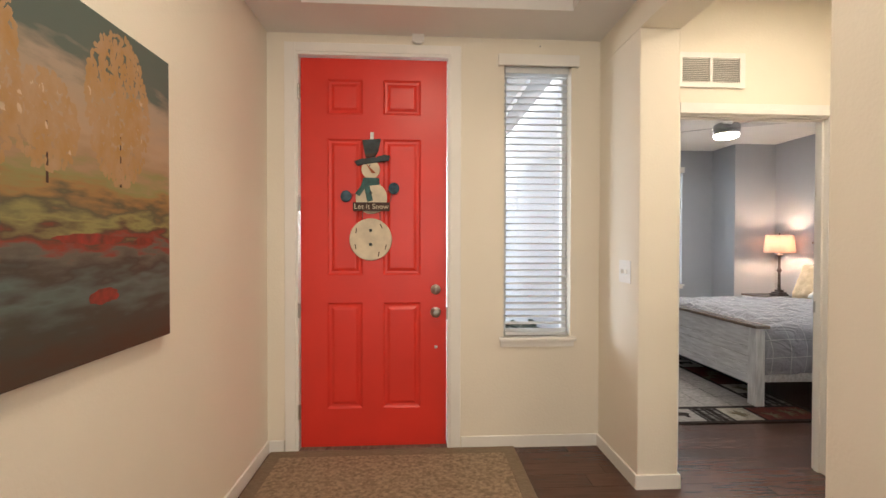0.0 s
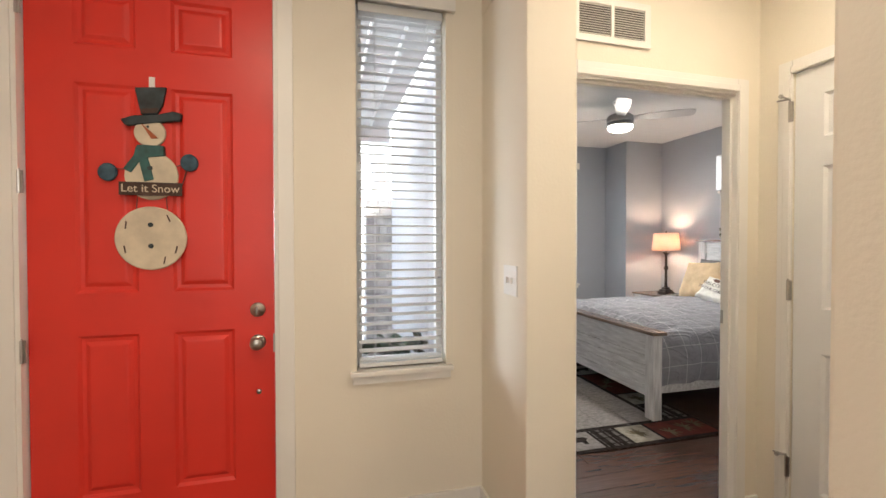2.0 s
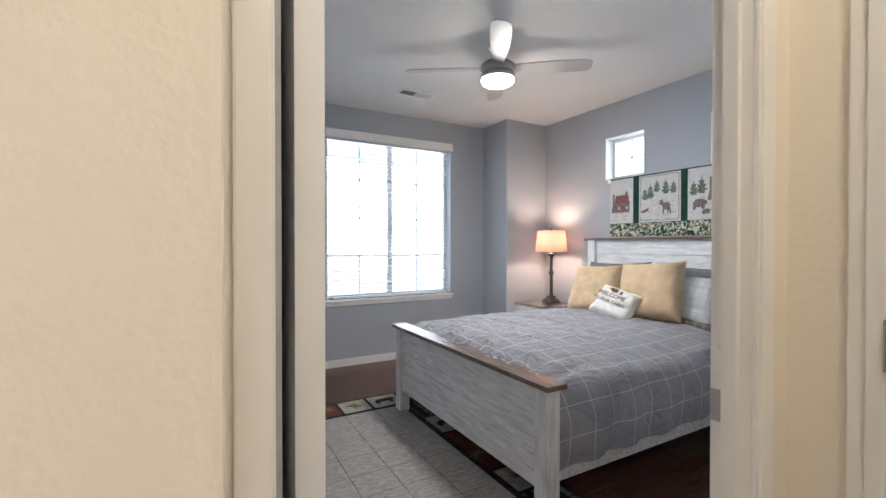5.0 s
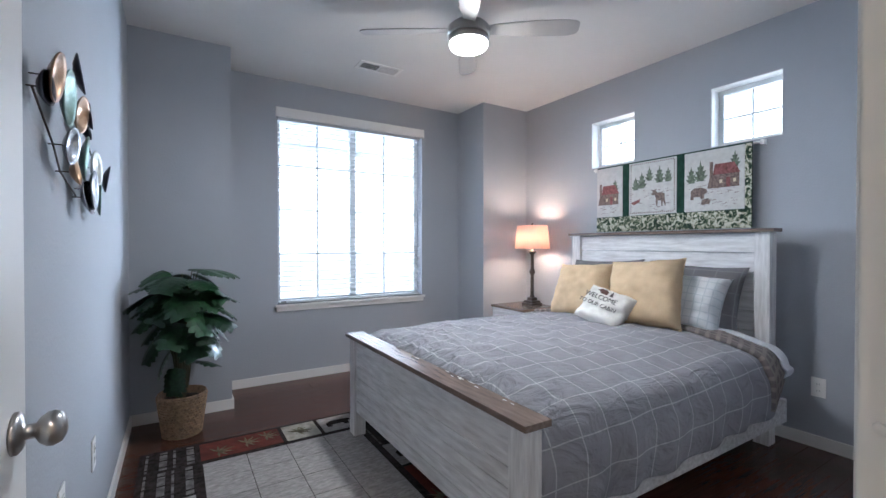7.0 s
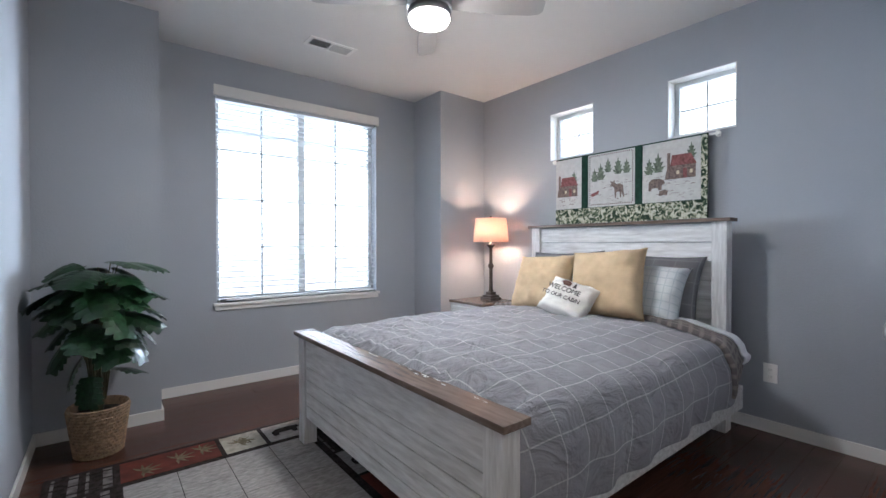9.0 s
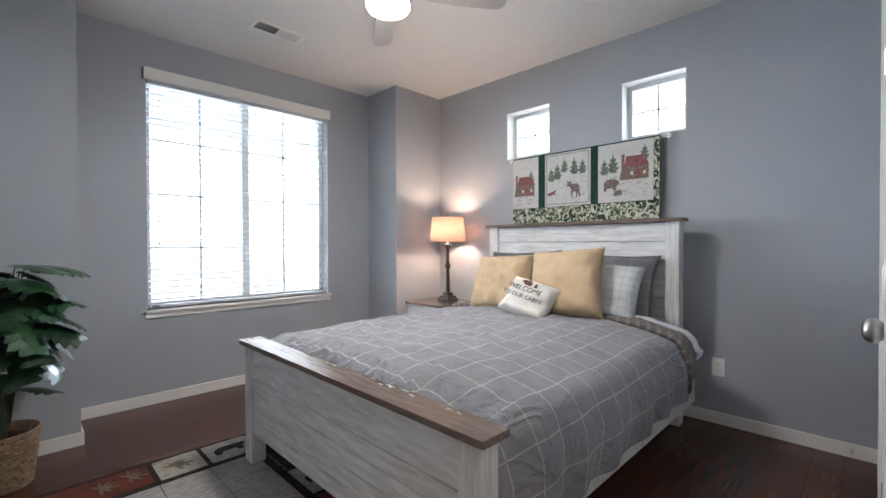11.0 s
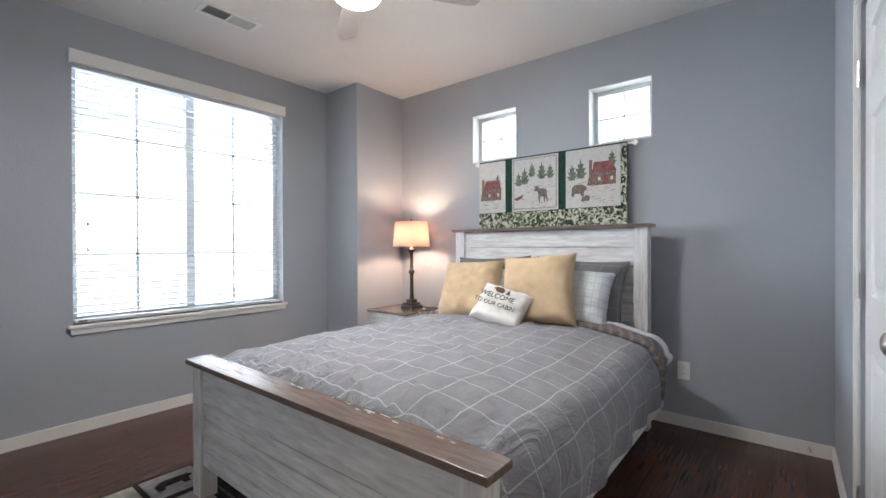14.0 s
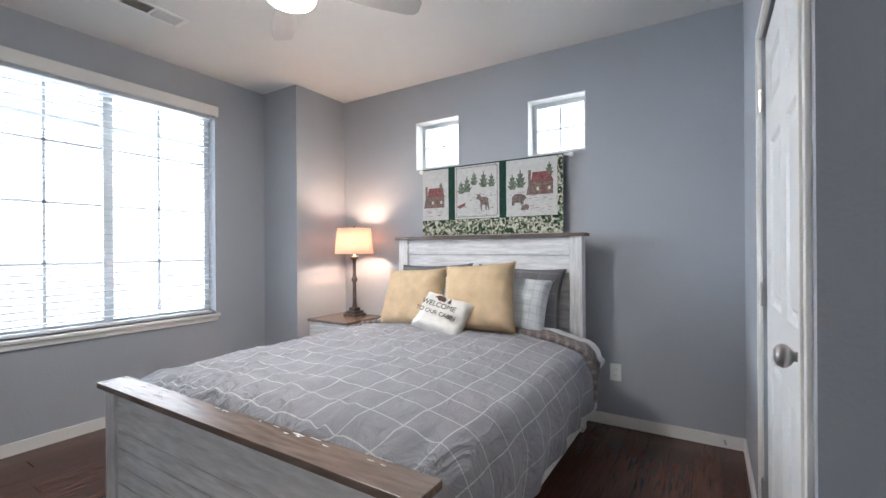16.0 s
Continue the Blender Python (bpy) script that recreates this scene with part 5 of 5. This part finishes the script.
on_quilt("bear_cub_print", [(a + 0.055, b) for a, b in [(0.85, 0.175), (0.86, 0.172), (0.89, 0.178), (0.905, 0.172), (0.915, 0.205), (0.89, 0.218), (0.855, 0.208)]], 0.0067, QBROWN)
rng = random.Random(11)
bm = bmesh.new()
mq = Matrix.Translation((QX, QY1, QZ0)) @ Euler((0, 0, radians(-90))).to_matrix().to_4x4()
for a, b in PAN:
    for _ in range(46):
        x, z, w = rng.uniform(a + 0.02, b - 0.05), rng.uniform(HEM + 0.025, HEM + 0.20), rng.uniform(0.012, 0.035)
        box(bm, x, x + w, -0.0058, -0.0048, z, z + 0.0022, turn=mq)
a, b = PAN[1]
k = a + 0.012
while k < b - 0.016:
    for z in (HEM + 0.016, QH - 0.030):
        box(bm, k, k + 0.008, -0.0060, -0.0048, z, z + 0.010, turn=mq)
    k += 0.017
z = HEM + 0.03
while z < QH - 0.04:
    for x in (a + 0.012, b - 0.02):
        box(bm, x, x + 0.008, -0.0060, -0.0048, z, z + 0.010, turn=mq)
    z += 0.017
tagged(part("stitch_print", bm, QBROWN, quilt), kind="stuff")

# ---- metal disc wall art ----
art = thing("disc_wall_art", "hammered metal disc wall sculpture in mixed finishes", "wall art")
PLACES = [
    (3.231, 1.597, 0.056, "bronze", 0.045),
    (3.210, 1.564, 0.039, "dark", 0.032),
    (3.566, 1.714, 0.057, "dark", 0.036),
    (3.412, 1.600, 0.073, "green", 0.036),
    (3.640, 1.615, 0.056, "bronze", 0.028),
    (3.728, 1.633, 0.042, "dark", 0.036),
    (3.720, 1.577, 0.022, "dark", 0.034),
    (3.393, 1.475, 0.048, "steel", 0.044),
    (3.644, 1.483, 0.069, "green", 0.036),
    (3.467, 1.417, 0.034, "bronze", 0.042),
    (3.823, 1.482, 0.058, "pale", 0.04),
    (4.135, 1.485, 0.054, "dark", 0.034),
    (3.717, 1.398, 0.061, "steel", 0.046),
    (3.686, 1.369, 0.053, "steel", 0.036),
    (3.893, 1.388, 0.064, "green", 0.04),
]
rr = bmesh.new()
for (ay, az, *_), (by, bz, *_) in ((PLACES[1], PLACES[7]), (PLACES[7], PLACES[9]), (PLACES[9], PLACES[13]), (PLACES[5], PLACES[11])):
    rod(rr, (BL + 0.012, ay, az), (BL + 0.012, by, bz), 0.0025, n=6)
part("wire_frame", rr, PEWTER, art)
for i, (y, z, r, kind, off) in enumerate(PLACES):
    m = Matrix.Translation((BL + off, y, z)) @ Euler((radians(7 * math.sin(i * 2.1)), radians(90 + 9 * math.cos(i * 1.7)), 0)).to_matrix().to_4x4()
    d = part("disc", lathe([(0, -0.012), (r * 0.5, -0.008), (r * 0.9, 0.002), (r, 0.006), (r * 0.99, 0.009), (r * 0.88, 0.0055), (r * 0.5, -0.005), (0, -0.009)], 30, m), DISCS[kind], art, kind + " hammered disc", True)
    rr = bmesh.new()
    rod(rr, (BL + 0.002, y, z), (BL + off - 0.010, y, z), 0.0018, n=6)
    part("standoff", rr, PEWTER, d)

# ---- potted plant ----
plant = thing("potted_plant", "artificial split-leaf monstera plant in woven basket pot", "plant", pose(1.60, 5.19, 0))
part("basket", lathe([(0, 0.0), (0.095, 0.0), (0.103, 0.01), (0.120, 0.14), (0.137, 0.262), (0.141, 0.268), (0.137, 0.274), (0.130, 0.262), (0.118, 0.22), (0, 0.22)], 36), BASKET, plant, "woven seagrass basket")
bm = bmesh.new()
for k in range(15):
    z = 0.012 + k * 0.0172
    r = 0.1045 + z * 0.129
    for s in range(40):
        a, b = 2 * math.pi * (s + (k % 2) * 0.5) / 40, 2 * math.pi * (s + 0.92 + (k % 2) * 0.5) / 40
        mid = (a + b) / 2
        rod(bm, (r * math.cos(a), r * math.sin(a), z), ((r + 0.003) * math.cos(mid), (r + 0.003) * math.sin(mid), z), 0.005, 0.007, 5)
        rod(bm, ((r + 0.003) * math.cos(mid), (r + 0.003) * math.sin(mid), z), (r * math.cos(b), r * math.sin(b), z), 0.007, 0.005, 5)
tagged(part("basket_weave", bm, BASKET, plant), kind="stuff")
part("soil", lathe([(0, 0.235), (0.06, 0.237), (0.122, 0.226)], 24), SOIL, plant)
part("trunk", rod(rod(bmesh.new(), (0.0, 0, 0.22), (0.015, 0.0, 0.50), 0.022, 0.014), (-0.02, 0.01, 0.22), (-0.03, 0.0, 0.46), 0.016, 0.01), STEM, plant)


def leaf_mesh(seed):
    """A broad split leaf along +x from its stalk: lobes that part only near the rim, drooping at tip and sides."""
    rg = random.Random(seed)
    bm = bmesh.new()
    lobes = 6

    def at(x, y):
        return (x, y, 0.05 * abs(y) - 0.30 * x * x - 0.55 * y * y)
    mid = [bm.verts.new(at(i / lobes, 0)) for i in range(lobes + 1)]
    for sgn in (-1, 1):
        inner = []
        for i in range(lobes + 1):
            t = i / lobes
            w = 0.46 * (math.sin(math.pi * (0.13 + 0.80 * t)) ** 0.7) * (0.0 if i == lobes else 1)
            inner.append((t, w))
        cut = [bm.verts.new(at(t + 0.06 * w, sgn * w * rg.uniform(0.28, 0.44))) if w else mid[-1] for t, w in inner]
        for k in range(lobes):
            t = (inner[k][0] + inner[k + 1][0]) / 2
            w = max(inner[k][1], inner[k + 1][1]) * rg.uniform(0.92, 1.08)
            gap = 0.022
            p = bm.verts.new(at(inner[k][0] + 0.10 * w + gap - 0.02, sgn * w * 0.88))
            q = bm.verts.new(at(t + 0.16 * w + 0.02, sgn * w * 1.04))
            r = bm.verts.new(at(inner[k + 1][0] + 0.16 * w - gap, sgn * w * 0.82))
            a = [mid[k], mid[k + 1], cut[k + 1], cut[k]]
            a = list(dict.fromkeys(a))
            b = [cut[k], cut[k + 1], r, q, p]
            if sgn < 0:
                a.reverse(), b.reverse()
            bm.faces.new(a)
            bm.faces.new(b)
    ext = bmesh.ops.extrude_face_region(bm, geom=list(bm.faces))
    bmesh.ops.translate(bm, vec=(0, 0, -0.004), verts=[v for v in ext["geom"] if isinstance(v, bmesh.types.BMVert)])
    return bm


protos = []
for k in range(3):
    me = bpy.data.meshes.new("leaf")
    bmx = leaf_mesh(k + 1)
    bmesh.ops.recalc_face_normals(bmx, faces=bmx.faces)
    bmx.to_mesh(me)
    bmx.free()
    me.materials.append(LEAF)
    protos.append(me)
rng = random.Random(21)
stems = bmesh.new()
for i in range(56):
    ang = i * 2.39996 + rng.uniform(-0.3, 0.3)
    lev = i / 55
    z = 0.64 + 0.43 * lev + rng.uniform(-0.03, 0.03)
    reach = 0.05 + 0.10 * math.sin(math.pi * (0.15 + 0.72 * lev)) * rng.uniform(0.5, 1.1)
    tilt = rng.uniform(0.30, 0.80) - 0.45 * lev
    size = rng.uniform(0.17, 0.235)
    if i == 3:
        ang, z, reach, size, tilt = -0.35, 0.47, 0.07, 0.17, -0.15
    elif i == 6:
        ang, z, reach, size, tilt = -2.3, 0.44, 0.05, 0.20, 1.1
    elif i == 9:
        ang, z, reach, size, tilt = -2.7, 0.56, 0.07, 0.22, 0.9
    if math.cos(ang) < -0.3 or math.sin(ang) > 0.5:
        size *= 0.82
    base = Vector((0.03 * math.cos(ang), 0.03 * math.sin(ang), 0.26 + 0.10 * rng.random()))
    root = Vector((reach * math.cos(ang), reach * math.sin(ang), z))
    lf = new("leaf", protos[i % 3])
    lf.parent = plant
    lf.matrix_basis = Matrix.Translation(root) @ Euler((rng.uniform(-0.4, 0.4), tilt, ang + rng.uniform(-0.4, 0.4)), "XYZ").to_matrix().to_4x4() @ Matrix.Scale(size, 4)
    midp = Vector((root.x * 0.35 + rng.uniform(-0.02, 0.02), root.y * 0.35 + rng.uniform(-0.02, 0.02), (base.z + root.z) / 2 + 0.05))
    rod(stems, base, midp, 0.006, 0.0045, 5)
    rod(stems, midp, root, 0.0045, 0.0025, 5)
tagged(part("stalk", stems, STEM, plant), kind="stuff")

# ---- bedroom rug ----
rug = thing("area_rug", "lodge area rug with red and cream patchwork border", "rug")
GX0, GX1, GY0, GY1 = 1.39, 2.88, 2.705, 4.96
part("pile_base", boxes((GX0, GX1, GY0, GY1, 0.0, 0.008), bevel=0.003), RUGD, rug, "black brown pile ground")
BW_ = 0.27
fx0, fx1, fy0, fy1 = GX0 + BW_ + 0.03, GX1 - BW_ - 0.03, GY0 + BW_ + 0.03, GY1 - BW_ - 0.03
nxs, nys = 4, 8
for i in range(nxs):
    for j in range(nys):
        x0, y0 = fx0 + (fx1 - fx0) * i / nxs, fy0 + (fy1 - fy0) * j / nys
        part("field_square", boxes((x0 + 0.0018, x0 + (fx1 - fx0) / nxs - 0.0018, y0 + 0.0018, y0 + (fy1 - fy0) / nys - 0.0018, 0.006, 0.0098)), RUGT, rug)


def flat(outline, z, m2):
    bm = bmesh.new()
    f = bm.faces.new([bm.verts.new((x, y, 0)) for x, y in outline])
    ext = bmesh.ops.extrude_face_region(bm, geom=[f])
    bmesh.ops.translate(bm, vec=(0, 0, 0.0012), verts=[v for v in ext["geom"] if isinstance(v, bmesh.types.BMVert)])
    bmesh.ops.transform(bm, matrix=Matrix.Translation((0, 0, z)) @ m2, verts=bm.verts)
    return bm


def leaf_motif(cx, cy, turn, s, material):
    for k in range(-3, 4):
        a = turn + k * 0.62
        pts = [(0, 0), (0.35 * s, 0.09 * s), (s * (1 - 0.06 * abs(k)), 0), (0.35 * s, -0.09 * s)]
        part("leaf_motif", flat(pts, 0.0098, Matrix.Translation((cx, cy, 0)) @ Matrix.Rotation(a, 4, "Z")), material, rug)


def patch(x0, x1, y0, y1, kind):
    cx, cy = (x0 + x1) / 2, (y0 + y1) / 2
    if kind == "plaid":
        for i in range(4):
            w = (x1 - x0) / 4
            part("stripe", boxes((x0 + w * i + 0.01, x0 + w * i + w * (0.72 if i % 2 else 0.35), y0 + 0.012, y1 - 0.012, 0.006, 0.0096)), RUGP, rug)
        for i in range(3):
            h = (y1 - y0) / 3
            part("stripe", boxes((x0 + 0.01, x1 - 0.01, y0 + h * (i + 0.5) - 0.006, y0 + h * (i + 0.5) + 0.006, 0.006, 0.0102)), RUGD, rug)
        return
    part("patch", boxes((x0 + 0.012, x1 - 0.012, y0 + 0.012, y1 - 0.012, 0.006, 0.0096)), {"red": RUGR, "leaf": RUGC, "bear": RUGT}[kind], rug, {"red": "dark red patch", "leaf": "cream leaf patch", "bear": "taupe bear patch"}[kind])
    if kind == "red":
        for sx in (-0.28, 0.05, 0.3):
            leaf_motif(cx + sx * (x1 - x0), cy + (sx - 0.05) * (y1 - y0) * 0.5, 0.3 if x1 - x0 > y1 - y0 else 1.8, 0.09, RUGG)
    elif kind == "leaf":
        leaf_motif(cx - 0.02, cy - 0.01, 0.7, 0.085, RUGG)
        leaf_motif(cx + 0.02, cy + 0.01, 3.8, 0.07, RUGG)
    else:
        part("bear_motif", flat([(-0.08, -0.045), (-0.05, -0.045), (-0.045, -0.015), (0.03, -0.015), (0.035, -0.045), (0.062, -0.045), (0.068, 0.0), (0.092, 0.018), (0.078, 0.04), (0.03, 0.046), (-0.05, 0.042), (-0.082, 0.01)], 0.0098, Matrix.Translation((cx, cy, 0))), RUGD, rug)


KINDS_X = (("plaid", 0.27), ("red", 0.48), ("leaf", 0.24), ("bear", 0.27), ("plaid", 0.23))
for row, (y0, y1) in enumerate(((GY1 - BW_, GY1 - 0.02), (GY0 + 0.02, GY0 + BW_))):
    x = GX0 + 0.02
    seq = KINDS_X if row == 0 else (("leaf", 0.26), ("bear", 0.30), ("plaid", 0.2), ("leaf", 0.24), ("red", 0.45))
    tot = sum(w for _, w in seq)
    for kind, w in seq:
        w = w * (GX1 - GX0 - 0.04) / tot
        patch(x, x + w, y0, y1, kind)
        x += w
for col, (x0, x1) in enumerate(((GX0 + 0.02, GX0 + BW_), (GX1 - BW_, GX1 - 0.02))):
    y = GY0 + BW_ + 0.01
    seq = (("plaid", 0.3), ("leaf", 0.25), ("red", 0.55), ("bear", 0.3), ("plaid", 0.33))
    tot = sum(w for _, w in seq)
    for kind, w in seq:
        w = w * (GY1 - GY0 - 2 * BW_ - 0.02) / tot
        patch(x0, x1, y, y + w, kind)
        y += w

# ---- outside the windows ----
porch = thing("porch_cover", "white slatted porch roof outside the entry window", "porch roof")
for i in range(16):
    x = -2.4 + i * 0.21
    part("roof_panel", boxes((x, x + 0.20, 2.62, 5.4, 2.62, 2.66), (x, x + 0.012, 2.62, 5.4, 2.58, 2.62)), SOFFIT, porch)
part("roof_beam", boxes((-2.4, 0.98, 5.40, 5.52, 2.45, 2.70)), SOFFIT, porch)
downlight = thing("porch_downlight", "round white recessed light in the porch ceiling", "light", pose(0.116, 4.957, 2.579))
part("trim_ring", lathe([(0.055, 0), (0.055, -0.006), (0.085, -0.008), (0.090, -0.004), (0.090, 0)], 28), VINYL, downlight)
part("baffle", lathe([(0.0, -0.001), (0.056, -0.001), (0.056, -0.004), (0.0, -0.002)], 24), SHADOWGREY, downlight)


def stone_column(x0, y0, top, seed):
    col = thing("stone_column", "grey stacked ledge stone porch column", "column", pose(x0, y0, 0), "porch columns")
    rng = random.Random(seed)
    z = -0.13
    while z < top:
        h = rng.uniform(0.06, 0.11)
        x = -0.2
        while x < 0.19:
            w = min(rng.uniform(0.10, 0.22), 0.2 - x)
            if 0.2 - x - w < 0.05:
                w = 0.2 - x
            o = rng.uniform(0, 0.02)
            part("stone", boxes((x + 0.004, x + w - 0.004, -0.2 - o, 0.2, z + 0.004, z + h - 0.004)), STONE, col)
            x += w
        z += h
    part("core", boxes((-0.18, 0.18, -0.17, 0.19, -0.13, z)), STONE, col)
    part("post", boxes((-0.09, 0.09, -0.09, 0.09, z, 2.45)), SOFFIT, col)


stone_column(-0.22, 5.0, 1.72, 9)
stone_column(0.98, 6.6, 1.80, 10)
# Far walls given a glow so the windows blow out to white.
backdrop_glow = mat("glowing_white_backdrop", (0.9, 0.92, 0.95), 1.0)
hn, hl, hb = nodes_of(backdrop_glow)
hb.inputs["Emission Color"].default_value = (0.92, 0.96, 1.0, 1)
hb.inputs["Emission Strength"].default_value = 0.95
structure("backdrop", boxes((-120, 130, 75, 75.5, -0.5, 70)), backdrop_glow, "glowing white backdrop standing in for overexposed outdoors", "backdrop")
structure("backdrop", boxes((80, 80.5, -60, 75, -0.5, 70)), backdrop_glow, "glowing white backdrop standing in for overexposed outdoors", "backdrop")
bush = thing("shrub", "low green shrub on the porch", "shrub", pose(0.80, 4.0, -0.13))
part("planter", lathe([(0, 0), (0.14, 0), (0.19, 0.32), (0.17, 0.32), (0.16, 0.28), (0, 0.28)], 24), PEWTER, bush)
rng = random.Random(4)
for i in range(70):
    lf = new("leaf", protos[i % 3])
    lf.parent = bush
    a, r = rng.uniform(0, 6.28), rng.uniform(0.0, 0.22)
    lf.matrix_basis = Matrix.Translation((r * math.cos(a), r * math.sin(a), rng.uniform(0.3, 0.62))) @ Euler((rng.uniform(-1, 1), rng.uniform(-1, 0.6), a)).to_matrix().to_4x4() @ Matrix.Scale(rng.uniform(0.08, 0.16), 4)
eave = thing("eave", "white boarded eave over the bedroom window", "eave")
for i in range(36):
    x = XP + 0.14 * i
    part("soffit_board", boxes((x, x + 0.136, BB + 0.161, BB + 1.75, 2.52, 2.54), bevel=0.004), SOFFIT, eave)
part("eave_deck", boxes((XP, 6.3, BB + 0.161, BB + 1.75, 2.545, 2.60)), SOFFIT, eave)
part("fascia", boxes((XP, 6.3, BB + 1.751, BB + 1.79, 2.46, 2.70)), SOFFIT, eave)

# ---- floor planks ----
rng = random.Random(2)
plank_meshes = {}
fl = bpy.data.objects["floor"]
PW = 0.127
row = 0
y = -2.6
while y < 6.05:
    x0 = XL - 0.02 if y < 2.1 else (XL if y < 2.45 else BL - 0.05)
    x1 = 2.4 if y < 2.05 else 4.98
    x = x0 - rng.uniform(0, 1.3)
    while x < x1:
        a, b = max(x, x0), min(x + 1.52, x1)
        if b - a > 0.05:
            key = round(b - a, 2)
            if key not in plank_meshes:
                bm = boxes((0.0006, key - 0.0006, 0.0006, PW - 0.0006, -0.012, 0.0), bevel=0.0012)
                me = bpy.data.meshes.new("plank")
                bm.to_mesh(me)
                bm.free()
                me.materials.append(FLOOR)
                plank_meshes[key] = me
            pk = new("plank", plank_meshes[key])
            pk.parent = fl
            pk.location = (a, y, 0)
        x += 1.52
    y += PW
    row += 1
